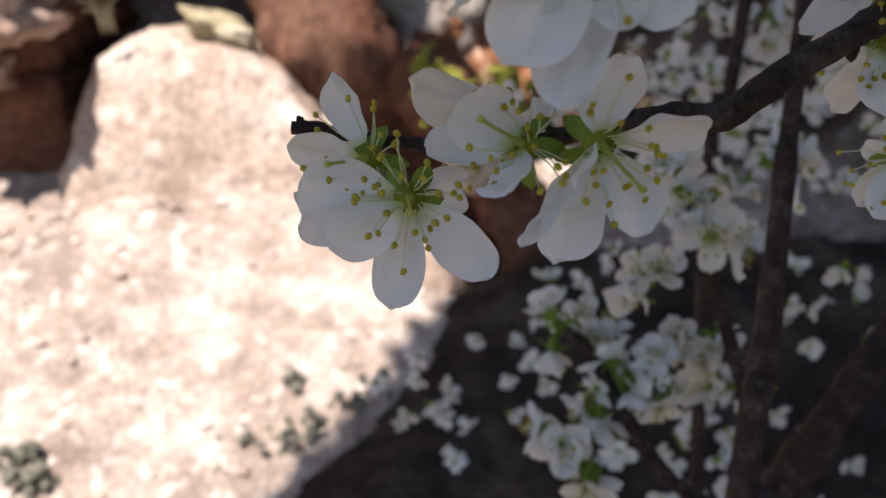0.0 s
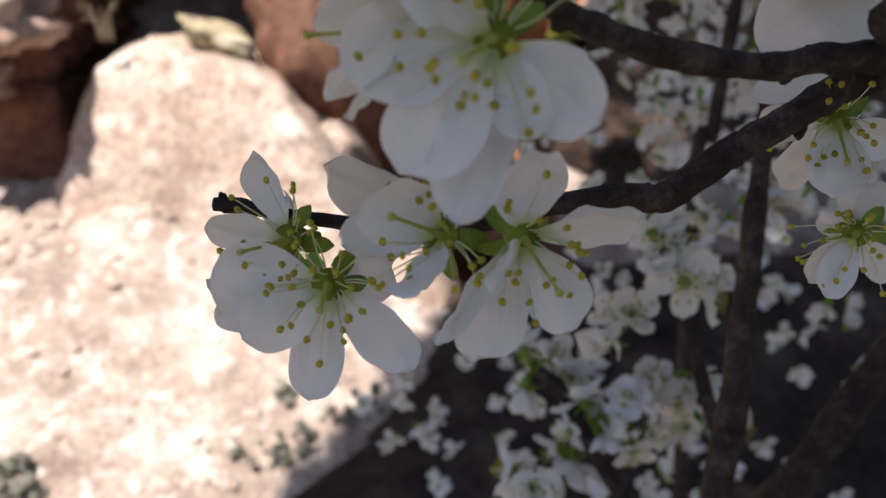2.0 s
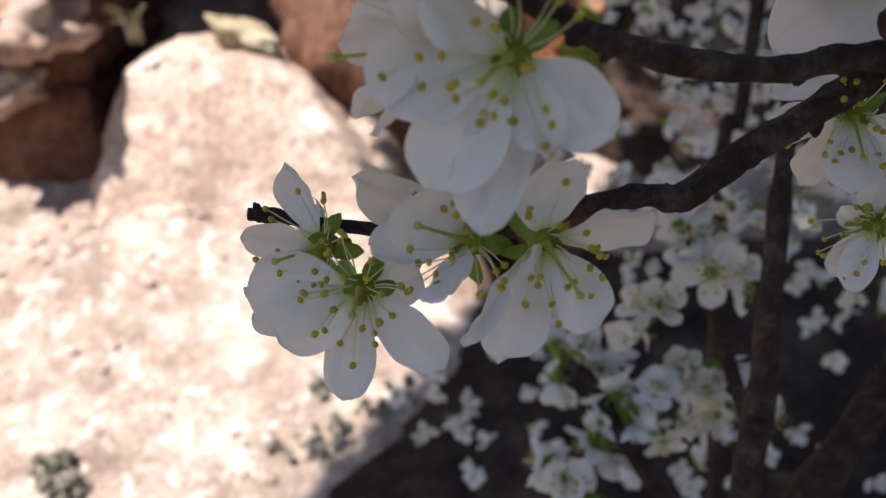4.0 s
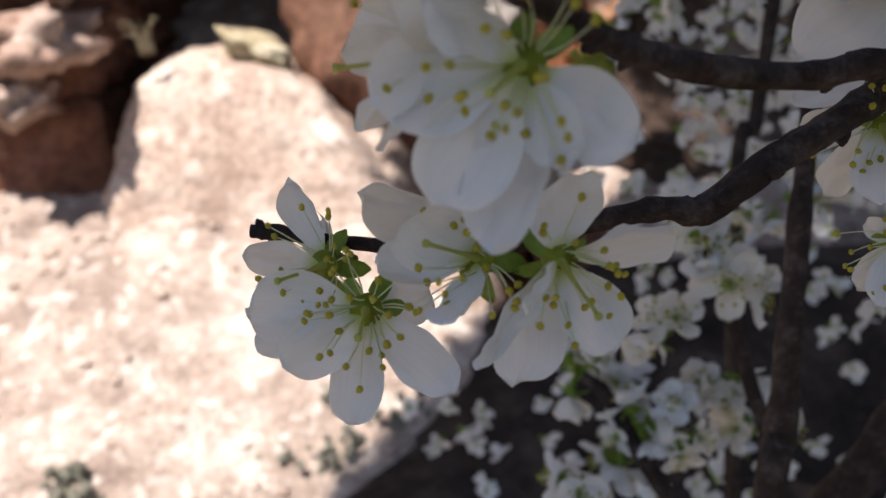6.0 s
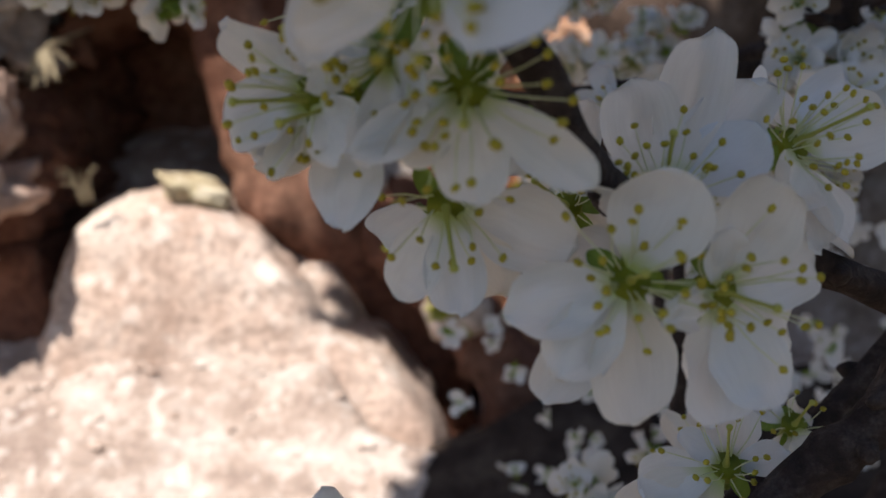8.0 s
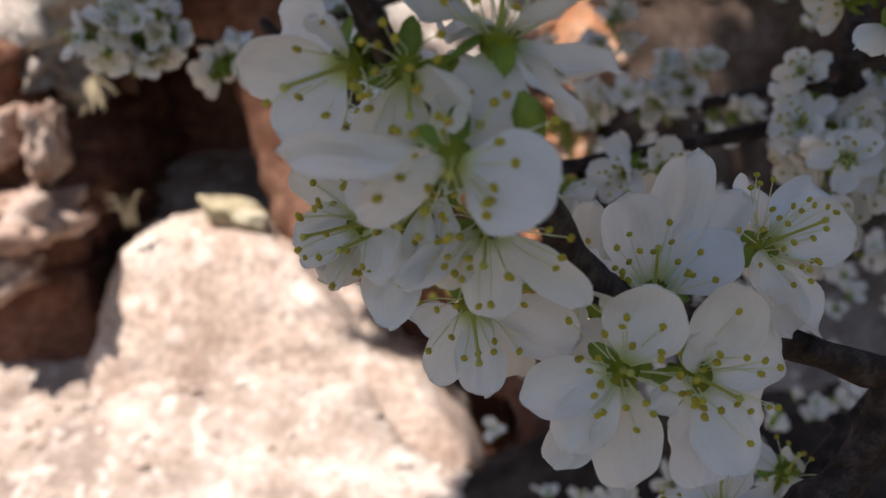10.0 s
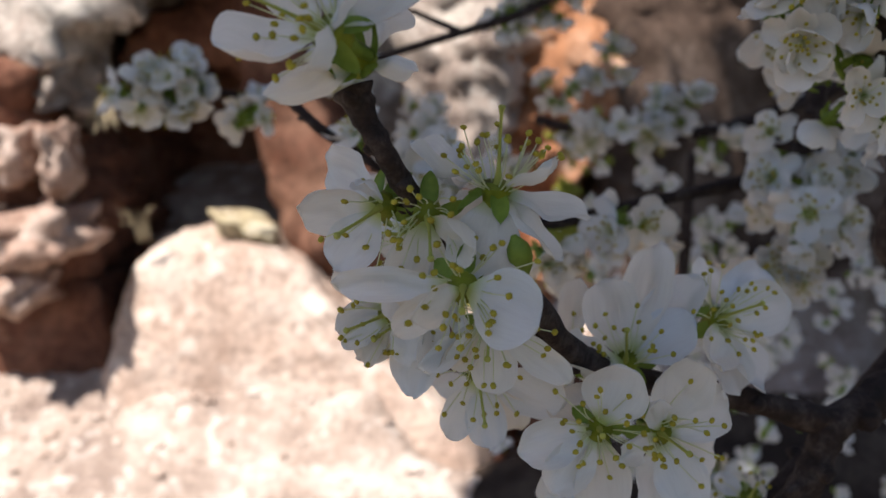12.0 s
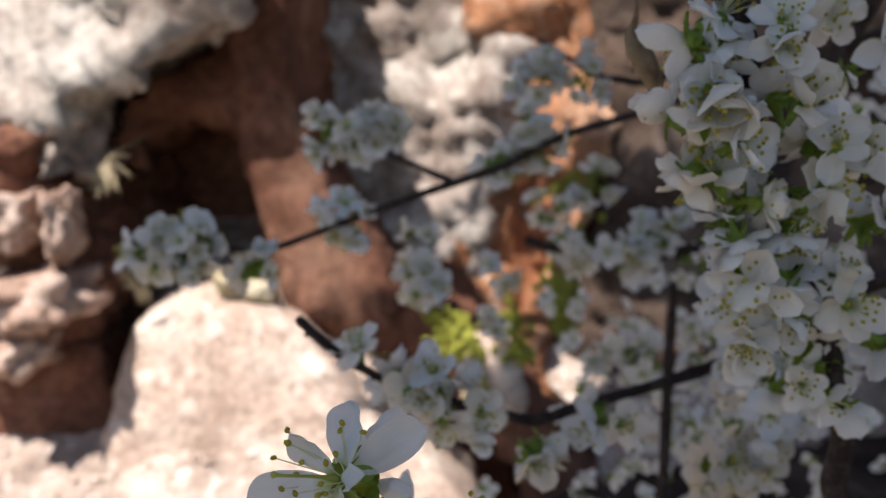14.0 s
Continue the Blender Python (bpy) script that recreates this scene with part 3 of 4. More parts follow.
def grass_tuft(x, y, z):
    rnd = random.Random(4)
    bm = bmesh.new()
    for k in range(16):
        a = rnd.uniform(-0.7, 0.4)
        ln = rnd.uniform(0.03, 0.06)
        tube(bm, [(x + rnd.uniform(-.01, .01), y, z, 0.0009), (x + a * ln * 0.6, y - 0.004, z + ln * 0.7, 0.0008), (x + a * ln * 1.3, y - 0.01, z + ln * 0.8, 0.0003)], 4, 3, 0)
    return tagged(new("grass_tuft", mesh_of("grass_tuft", bm, STRAW)), "dry straw-coloured grass tuft beside the boulder", "grass")


grass_tuft(-0.39, 1.02, 0.435)


def dry_weed(x, y, z):
    """Withered leaves that hang from a crack under the overhang."""
    rnd = random.Random(12)
    ob = new("dry_weed")
    ob.location = (x, y, z)
    bm = bmesh.new()
    tube(bm, [(0, 0.16, 0.03, 0.0018), (0, 0.02, 0.006, 0.0014), (0.002, -0.005, 0.0, 0.0009)], 6, 4, 0.2)
    part("stalk", mesh_of("stalk", bm, STRAW), ob)
    for k in range(13):
        a = rnd.uniform(-2.6, 0.5) if k % 3 else rnd.uniform(-2.0, -1.2)
        ln, w = rnd.uniform(0.022, 0.042), rnd.uniform(0.002, 0.0038)
        out = Vector((math.cos(a), rnd.uniform(-0.5, 0.0), math.sin(a) * 0.9)).normalized()
        side = out.cross(Vector((0, 1, 0.3))).normalized()
        bm = bmesh.new()
        rows = []
        for i in range(6):
            u = i / 5
            c = out * ln * u + Vector((0, 0, -0.35 * ln * u * u))
            ww = w * math.sin(math.pi * min(0.97, 0.12 + 0.85 * u))
            rows.append([bm.verts.new(c + side * ww * q + Vector((0, 0.25 * ww * abs(q), 0))) for q in (-1, 0, 1)])
        for r0, r1 in zip(rows, rows[1:]):
            for q in range(2):
                bm.faces.new((r0[q], r0[q + 1], r1[q + 1], r1[q]))
        part("leaf", mesh_of("leaf", bm, STRAW), ob)
    return tagged(ob, "withered straw-coloured weed hanging under the dark overhang", "weed")


dry_weed(-0.417, 1.04, 0.622)

# ---- the plum shrub ----
def stems():
    ob = new("plum_shrub")
    ob.location = (0, 0, 0)
    rnd = random.Random(6)
    for rows in (
        [(0.30, 0.20, -0.08, 0.016), (0.27, 0.19, 0.2, 0.013), (0.235, 0.175, 0.45, 0.011), (0.215, 0.165, 0.62, 0.009), (0.20, 0.14, 0.85, 0.008), (0.12, 0.0, 1.15, 0.006), (0.05, -0.15, 1.3, 0.004)],
        [(0.27, 0.23, -0.08, 0.012), (0.27, 0.25, 0.2, 0.011), (0.25, 0.27, 0.5, 0.010), (0.26, 0.30, 0.75, 0.008), (0.20, 0.25, 1.1, 0.006), (0.10, 0.3, 1.28, 0.004)],
        [(0.0500, 0.1200, -0.0500, 0.00500), (0.0500, 0.1200, 0.2000, 0.00400), (0.0620, 0.1377, 0.3977, 0.00302), (0.0663, 0.1443, 0.4264, 0.00297), (0.0676, 0.1469, 0.4461, 0.00245), (0.0703, 0.1532, 0.4708, 0.00176), (0.0739, 0.1610, 0.4968, 0.00153), (0.0762, 0.1681, 0.5175, 0.00131)],
        [(0.0700, 0.2000, -0.0600, 0.00900), (0.0700, 0.2000, 0.1500, 0.00800), (0.0847, 0.2041, 0.3287, 0.00621), (0.0989, 0.2064, 0.3506, 0.00610), (0.1142, 0.2097, 0.3754, 0.00531), (0.1349, 0.2183, 0.4000, 0.00531), (0.1623, 0.2290, 0.4307, 0.00498)],
    ):
        bm = bmesh.new()
        tube(bm, rows, 14, 8, 0.2, rnd.random() * 9)
        part("stem", mesh_of("stem", bm, BARK), ob)
    return tagged(ob, "dark-barked plum shrub with several upright stems", "shrub")


stems()

branch_a = plum_branch("dark plum twig with open white blossoms and bud knots", [[(-0.0135, 0.0834, 0.4890, 0.00070), (-0.0111, 0.0834, 0.4888, 0.00089), (-0.0073, 0.0834, 0.4880, 0.00070), (0.0016, 0.0826, 0.4868, 0.00082), (0.0122, 0.0790, 0.4873, 0.00090), (0.0207, 0.0790, 0.4893, 0.00107), (0.0298, 0.0836, 0.4893, 0.00124), (0.0349, 0.0847, 0.4887, 0.00163), (0.0410, 0.0847, 0.4930, 0.00160), (0.0480, 0.0879, 0.4959, 0.00170), (0.0564, 0.0923, 0.4992, 0.00194), (0.0710, 0.0996, 0.5047, 0.00230), (0.1400, 0.1200, 0.5450, 0.00300), (0.2320, 0.1780, 0.4600, 0.00400)], [(0.0069, 0.0507, 0.5172, 0.00081), (0.0083, 0.0508, 0.5174, 0.00088), (0.0106, 0.0522, 0.5159, 0.00079), (0.0151, 0.0557, 0.5132, 0.00121), (0.0200, 0.0641, 0.5098, 0.00106), (0.0245, 0.0664, 0.5074, 0.00110), (0.0340, 0.0714, 0.5046, 0.00123), (0.0422, 0.0776, 0.5032, 0.00127), (0.0472, 0.0780, 0.5038, 0.00138), (0.0511, 0.0783, 0.5039, 0.00138), (0.0576, 0.0827, 0.5034, 0.00150), (0.0686, 0.0945, 0.5025, 0.00169)]], seed=1.0)
branch_u = branch_a
blossom(branch_a, (-0.0003, 0.0743, 0.4832), (-0.00, -0.99, 0.14), [(-10.62, -1.51, 1.20, 0.83), (-7.32, -3.86, -3.64, 0.85), (-2.01, -4.33, -10.03, 0.59), (7.63, -3.02, -7.46, 0.59), (6.01, 7.12, -1.50, 0.72), (-11.18, 0.45, -3.38, 0.54)], 24)
blossom(branch_a, (-0.0049, 0.0797, 0.4861), (-0.42, -0.88, 0.20), [(-3.73, 0.90, 8.03, 0.62), (-7.60, -1.24, 1.53, 0.66), (-7.60, 6.12, -4.35, 0.59), (-3.35, 8.82, 2.23, 0.50)], 12)
blossom(branch_a, (0.0112, 0.0716, 0.4889), (-0.51, -0.78, 0.37), [(-10.23, -0.06, 6.02, 0.55), (-8.78, -1.58, 0.60, 0.62), (-5.72, -5.69, 4.83, 0.85), (-3.32, -7.69, -2.41, 0.70), (1.89, 8.94, 2.95, 0.70)], 26)
blossom(branch_a, (0.0184, 0.0703, 0.4890), (0.33, -0.91, -0.23), [(0.74, -4.28, 8.37, 0.85), (10.21, -0.43, 0.80, 0.50), (4.45, -3.13, -7.21, 0.82), (-4.00, -4.38, -9.83, 0.73), (-7.12, -4.89, -8.11, 0.32), (-2.54, -7.41, -1.63, 0.60)], 22)
blossom(branch_u, (0.0153, 0.0591, 0.5078), (-0.31, -0.95, -0.01), [(6.59, -3.66, -5.42, 0.80), (-2.83, -4.83, -11.58, 0.59), (2.16, -2.95, -6.16, 0.75), (-6.49, -4.06, -8.26, 0.79), (-10.17, -2.20, -1.26, 0.85), (-5.61, -5.85, 4.26, 0.55)], 24)
blossom(branch_u, (0.0148, 0.0625, 0.5159), (-0.85, 0.53, 0.01), [(-2.48, 0.87, 7.91, 0.95), (-7.76, -0.08, 5.57, 0.85), (-10.13, -1.17, 2.20, 0.85), (-11.27, -2.15, -1.02, 0.73), (-8.25, -3.78, -4.43, 0.90)], 4)
blossom(branch_u, (0.0092, 0.0651, 0.5082), (-0.90, -0.42, -0.06), [(-6.92, -1.39, 0.87, 0.85), (-6.69, -2.71, -3.63, 0.80), (-4.60, -6.40, -5.42, 0.60), (-7.01, 6.04, 4.79, 0.80)], 8)
blossom(branch_a, (0.0611, 0.1030, 0.5029), (-0.49, -0.66, 0.57), [(-5.02, 3.68, 6.86, 0.50), (-8.27, 1.12, 0.36, 0.85), (0.19, 8.75, 4.15, 0.80), (-9.74, 2.03, -6.62, 0.60), (6.42, -0.14, 0.33, 0.80)], 20)
blossom(branch_a, (0.0563, 0.0928, 0.4953), (-0.30, -0.88, -0.37), [(-5.97, -1.16, -6.89, 0.75), (-2.44, -7.42, -5.74, 0.85), (-6.84, 4.28, -1.25, 0.70), (6.10, -1.24, -3.42, 0.80), (6.37, 6.17, 3.90, 0.80)], 20)
blossom(branch_a, (0.0616, 0.0955, 0.4808), (-0.48, -0.87, 0.07), [(-5.43, -1.57, -5.12, 0.60), (-4.48, -4.30, -5.88, 0.60), (-2.78, 4.07, 0.24, 0.70), (3.86, -2.15, -5.34, 0.80), (3.56, 6.30, 4.55, 0.80)], 20)
blossom(branch_a, (0.0566, 0.0832, 0.5133), (-0.20, -0.58, 0.79), [(-4.38, 0.03, 4.11, 0.70), (3.99, 7.49, 4.67, 0.80), (-9.35, 1.63, -2.11, 0.90), (-12.68, -1.78, -8.91, 0.90), (6.81, 0.17, 0.83, 0.80)], 16)
blossom(branch_a, (0.0702, 0.0966, 0.5115), (0.00, -0.77, 0.63), [(-4.57, 1.27, 3.51, 0.80), (3.83, 5.16, 0.21, 0.80), (-3.04, -2.58, -4.72, 0.90), (0.77, -7.20, -1.56, 0.90)], 10)

branch_d = plum_branch("bent plum branch crowded with white blossoms", [[(0.0496, 0.0705, 0.5068, 0.00241), (0.0600, 0.0747, 0.5141, 0.00246), (0.0697, 0.0762, 0.5205, 0.00246), (0.0743, 0.0774, 0.5265, 0.00237), (0.0782, 0.0787, 0.5326, 0.00229), (0.0943, 0.0861, 0.5358, 0.00344), (0.1310, 0.1073, 0.5428, 0.00452), (0.2220, 0.1720, 0.6000, 0.00500)], [(0.0166, 0.0440, 0.5873, 0.00182), (0.0175, 0.0436, 0.5842, 0.00134), (0.0191, 0.0440, 0.5803, 0.00110), (0.0212, 0.0499, 0.5746, 0.00138), (0.0245, 0.0534, 0.5696, 0.00157), (0.0326, 0.0550, 0.5615, 0.00153), (0.0373, 0.0617, 0.5529, 0.00166), (0.0472, 0.0716, 0.5443, 0.00183), (0.0634, 0.0752, 0.5385, 0.00174), (0.0782, 0.0787, 0.5326, 0.00197), (0.0938, 0.0851, 0.5361, 0.00239)]], seed=5.0)
blossom(branch_d, (0.0402, 0.0586, 0.5431), (-0.01, -0.95, 0.30), [(2.60, -4.83, 7.89, 1.00), (-9.40, -1.80, -1.37, 0.75), (-6.28, -2.61, -6.07, 0.75), (-7.14, -0.06, -9.54, 0.53), (-0.50, -3.26, -10.36, 0.81), (-3.85, 7.52, 2.86, 0.90)], 26)
blossom(branch_d, (0.0478, 0.0604, 0.5412), (0.26, -0.96, 0.12), [(5.40, -0.30, 8.03, 1.10), (9.85, 2.70, 1.75, 0.90), (-0.69, -3.22, -10.11, 0.89), (3.49, -2.84, -8.88, 0.80), (8.32, 3.95, -6.19, 0.76), (-5.26, -6.81, -0.07, 0.45), (-0.73, -5.58, 5.48, 0.50)], 22)
blossom(branch_d, (0.0457, 0.0682, 0.5480), (-0.12, -0.71, 0.69), [(-7.27, -5.81, 4.41, 0.90), (8.38, -0.77, 5.10, 1.00), (-1.45, 4.00, 10.29, 0.85), (6.40, 5.13, 14.76, 0.47), (10.90, 4.35, 10.04, 0.54)], 20)
blossom(branch_d, (0.0595, 0.0732, 0.5513), (0.49, -0.73, 0.47), [(9.40, -0.61, 1.57, 0.95), (1.99, 7.40, 6.36, 0.90), (1.97, -2.96, -9.23, 0.75), (7.51, 0.32, -10.07, 0.75), (-1.40, -7.37, -3.57, 0.80), (8.09, 4.12, 5.10, 0.80)], 24)
blossom(branch_d, (0.0390, 0.0806, 0.5457), (-0.41, -0.78, 0.48), [(2.31, 0.45, 10.62, 0.50), (-4.95, -1.93, 1.94, 0.60), (4.34, 1.10, -3.68, 0.80), (-1.35, -3.65, -3.98, 0.80)], 14)
blossom(branch_d, (0.0299, 0.0471, 0.5756), (0.21, -0.22, 0.95), [(-7.05, 3.08, 6.31, 0.65), (4.93, -5.88, 3.01, 0.42), (9.06, -1.53, -3.12, 0.62), (5.53, -4.57, -6.32, 0.42), (-3.97, 8.48, 2.36, 0.60), (-3.08, -3.86, -8.83, 0.90)], 28)
blossom(branch_d, (0.0224, 0.0480, 0.5735), (-0.03, -0.91, -0.42), [(-2.53, -2.99, -8.66, 0.95), (-4.82, -0.30, -11.20, 0.43), (3.57, -7.18, -3.46, 0.60), (6.20, 7.42, -1.37, 0.60)], 18)
blossom(branch_d, (0.0176, 0.0498, 0.5747), (-0.55, -0.80, -0.20), [(-8.29, -1.46, 0.19, 0.85), (-6.87, 6.67, 4.93, 0.68), (-5.33, -2.44, -5.36, 0.85), (-1.56, -6.16, 2.67, 0.50)], 10)
blossom(branch_d, (0.0254, 0.0426, 0.5666), (0.06, -1.00, -0.04), [(6.00, -6.66, -2.49, 1.00), (-6.70, -2.07, -3.20, 0.55), (-3.50, -6.91, -0.89, 0.60), (-12.45, -1.29, 1.74, 0.33)], 22)
blossom(branch_d, (0.0279, 0.0551, 0.5592), (-0.03, -0.99, -0.17), [(7.89, -3.11, -6.82, 0.44), (4.04, 8.65, 1.87, 0.60), (-7.33, -4.82, -3.34, 0.46), (0.03, -2.66, -7.39, 0.85), (4.14, 5.63, -7.22, 0.80), (-4.50, -2.17, -4.08, 0.70)], 24)
blossom(branch_d, (0.0260, 0.0641, 0.5496), (-0.04, -0.91, -0.41), [(0.33, -2.83, -8.32, 0.72), (-4.25, -2.65, -6.59, 0.70), (-6.53, 6.10, -4.40, 0.70), (9.74, -2.58, -4.43, 0.91), (4.28, 2.16, -8.92, 0.70)], 16)
blossom(branch_d, (0.0186, 0.0638, 0.5589), (-0.60, -0.78, -0.15), [(-9.42, -1.75, -1.12, 0.85), (-10.41, 2.96, 6.51, 0.42), (-7.17, -2.26, -4.11, 0.70), (-1.06, -3.12, -9.57, 0.80), (-7.85, 6.37, 1.24, 0.70)], 14)
blossom(branch_d, (0.0185, 0.0691, 0.5678), (-0.74, -0.60, 0.29), [(-3.76, 2.45, -1.62, 0.80), (-3.61, 7.51, 3.80, 0.80), (2.88, -2.68, -3.18, 0.80), (-1.13, 7.34, 6.72, 0.80)], 14)
blossom(branch_d, (0.0160, 0.0359, 0.5922), (-0.60, -0.67, 0.43), [(-7.91, -5.26, 0.50, 0.75), (-4.48, -0.80, 4.72, 0.75), (1.48, 0.10, 7.62, 0.72), (9.01, 0.24, 4.99, 0.55), (-1.27, -7.01, -2.03, 0.70), (2.20, -6.00, 2.75, 0.50)], 22)
blossom(branch_d, (0.0179, 0.0406, 0.5897), (0.31, 0.76, -0.57), [(-7.67, -4.97, -3.13, 0.65), (4.60, -1.11, -1.48, 0.62), (3.51, 8.85, 4.27, 0.60), (-3.41, 7.95, 4.97, 0.60)], 4)
blossom(branch_d, (0.0156, 0.0625, 0.5593), (-0.55, -0.80, 0.10), [(-6.24, -0.03, 5.43, 0.50), (-5.72, -1.69, -2.50, 0.75), (-3.23, -2.27, -5.14, 0.50), (3.29, -7.41, -3.51, 0.70), (0.04, 9.13, 4.54, 0.70)], 14)
blossom(branch_d, (0.0225, 0.0594, 0.5619), (-0.20, -0.95, -0.20), [(-5.80, -1.48, -1.48, 0.50), (-2.00, -7.66, -6.23, 0.42), (1.76, -7.31, -3.12, 0.70), (-4.04, -0.74, 2.13, 0.60), (5.16, 8.43, 1.47, 0.60)], 18)
bud = bmesh.new()
tube(bud, [(0.0320, 0.0453, 0.5664, 0.0003), (0.0318, 0.0445, 0.5680, 0.0010), (0.0314, 0.0433, 0.5696, 0.0013), (0.0310, 0.0431, 0.5712, 0.0003)], 10, 5, 0.1, 1.0)
part("leaf_bud", mesh_of("leaf_bud", bud, SEPAL), branch_d, "dark green closed leaf bud")

branch_c = plum_branch("upright plum branch thick with shaded white blossoms", [[(0.0771, 0.0851, 0.6481, 0.00209), (0.0788, 0.0864, 0.6378, 0.00232), (0.0810, 0.0921, 0.6279, 0.00225), (0.0814, 0.0900, 0.6139, 0.00206), (0.0866, 0.0907, 0.5989, 0.00211), (0.0933, 0.0944, 0.5843, 0.00199), (0.0970, 0.0974, 0.5660, 0.00206), (0.1090, 0.1087, 0.5439, 0.00248), (0.2250, 0.1650, 0.5200, 0.00400)]], seed=8.0)
for c, r, n in (((0.0715, 0.0799, 0.6379), 0.004, 2), ((0.0807, 0.0799, 0.6361), 0.006, 2), ((0.0701, 0.0807, 0.6306), 0.006, 3), ((0.0696, 0.0794, 0.6220), 0.006, 3), ((0.0824, 0.0817, 0.6215), 0.008, 4),
                ((0.0728, 0.0820, 0.6119), 0.007, 4), ((0.0848, 0.0844, 0.6121), 0.007, 3), ((0.0733, 0.0868, 0.6038), 0.006, 3), ((0.0824, 0.0867, 0.6010), 0.008, 4), ((0.0792, 0.0900, 0.5899), 0.008, 4),
                ((0.0901, 0.0905, 0.5916), 0.008, 4), ((0.0868, 0.0936, 0.5790), 0.008, 4), ((0.0945, 0.0934, 0.5762), 0.007, 3), ((0.1013, 0.0947, 0.5834), 0.006, 0), ((0.0989, 0.0924, 0.6022), 0.006, 1),
                ((0.1003, 0.0902, 0.6203), 0.006, 2), ((0.0911, 0.0842, 0.6160), 0.006, 2), ((0.1076, 0.1025, 0.6332), 0.007, 2), ((0.0976, 0.1036, 0.6422), 0.007, 1)):
    spray(branch_c, c, (r, r, r), n + 1, 0.82, (-0.4, -0.5, -0.1))

branch_m = plum_branch("slim plum twig with a dry tip and loose white blossoms", [[(-0.0091, 0.1425, 0.5873, 0.00093), (-0.0039, 0.1418, 0.5811, 0.00117), (0.0028, 0.1411, 0.5755, 0.00106), (0.0143, 0.1451, 0.5664, 0.00098), (0.0341, 0.1494, 0.5573, 0.00111), (0.0450, 0.1492, 0.5542, 0.00145), (0.0584, 0.1548, 0.5548, 0.00126), (0.0755, 0.1605, 0.5557, 0.00140), (0.0994, 0.1716, 0.5575, 0.00171), (0.1375, 0.1846, 0.5687, 0.00230), (0.2250, 0.1700, 0.6000, 0.00400)]], seed=12.0)
for c, r, n in (((0.0047, 0.1410, 0.5743), 0.006, 2), ((0.0118, 0.1431, 0.5673), 0.007, 4), ((0.0217, 0.1452, 0.5655), 0.008, 4), ((0.0300, 0.1495, 0.5589), 0.006, 3), ((0.0406, 0.1434, 0.5500), 0.007, 3),
                ((0.0623, 0.1495, 0.5526), 0.007, 4), ((0.0687, 0.1533, 0.5431), 0.005, 2)):
    spray(branch_m, c, (r, r, r), n, 0.85)

branch_p = plum_branch("thin plum twig ending in a dense round blossom tuft", [[(-0.0664, 0.2429, 0.5933, 0.00072), (-0.0524, 0.2432, 0.5926, 0.00086), (-0.0377, 0.2484, 0.5904, 0.00117), (-0.0176, 0.2547, 0.5946, 0.00119), (0.0075, 0.2615, 0.6006, 0.00135), (0.0290, 0.2679, 0.6051, 0.00153), (0.0512, 0.2743, 0.6098, 0.00156), (0.0744, 0.2814, 0.6179, 0.00142), (0.1104, 0.2935, 0.6239, 0.00163), (0.1722, 0.3071, 0.6346, 0.00201), (0.2550, 0.2700, 0.6600, 0.00400)], [(-0.0043, 0.2799, 0.6243, 0.00079), (0.0106, 0.2741, 0.6159, 0.00093), (0.0291, 0.2680, 0.6057, 0.00122)], [(0.0705, 0.3178, 0.6581, 0.00103), (0.0839, 0.3167, 0.6483, 0.00120), (0.0988, 0.3105, 0.6381, 0.00153), (0.1413, 0.3180, 0.6456, 0.00189), (0.2600, 0.3000, 0.7400, 0.00400)]], seed=15.0)
for c, r, n in (((-0.0763, 0.2380, 0.5961), (0.011, 0.01, 0.010), 10), ((-0.0616, 0.2384, 0.5955), (0.011, 0.01, 0.011), 11), ((-0.0434, 0.2421, 0.5835), (0.007, 0.006, 0.005), 4),
                ((-0.0188, 0.2853, 0.6290), (0.008, 0.008, 0.011), 6), ((-0.0010, 0.2800, 0.6239), (0.014, 0.01, 0.012), 14), ((-0.0107, 0.2604, 0.5974), (0.009, 0.009, 0.010), 9),
                ((0.0131, 0.2722, 0.5701), (0.009, 0.008, 0.013), 9), ((0.0695, 0.3101, 0.6413), (0.013, 0.01, 0.011), 12), ((0.0626, 0.2859, 0.6169), (0.011, 0.01, 0.011), 10),
                ((0.0470, 0.2791, 0.6089), (0.007, 0.006, 0.006), 4), ((0.0895, 0.3106, 0.6403), (0.008, 0.007, 0.010), 5)):
    spray(branch_p, c, r, n + 2, 0.88, (-0.1, -0.5, 0.3))

branch_far = plum_branch("farther plum branch hung with white blossoms", [[(0.0596, 0.3443, 0.5691, 0.00212), (0.0802, 0.3437, 0.5616, 0.00212), (0.1090, 0.3437, 0.5559, 0.00239), (0.1606, 0.3558, 0.5581, 0.00299), (0.2218, 0.3703, 0.5750, 0.00363), (0.2550, 0.2900, 0.6200, 0.00400)], [(0.1173, 0.3027, 0.5508, 0.00191), (0.1126, 0.2983, 0.5228, 0.00215), (0.1075, 0.2931, 0.4901, 0.00239), (0.1026, 0.2879, 0.4574, 0.00239), (0.0959, 0.2805, 0.4106, 0.00263), (0.1100, 0.2700, 0.0000, 0.00300)]], seed=18.0)
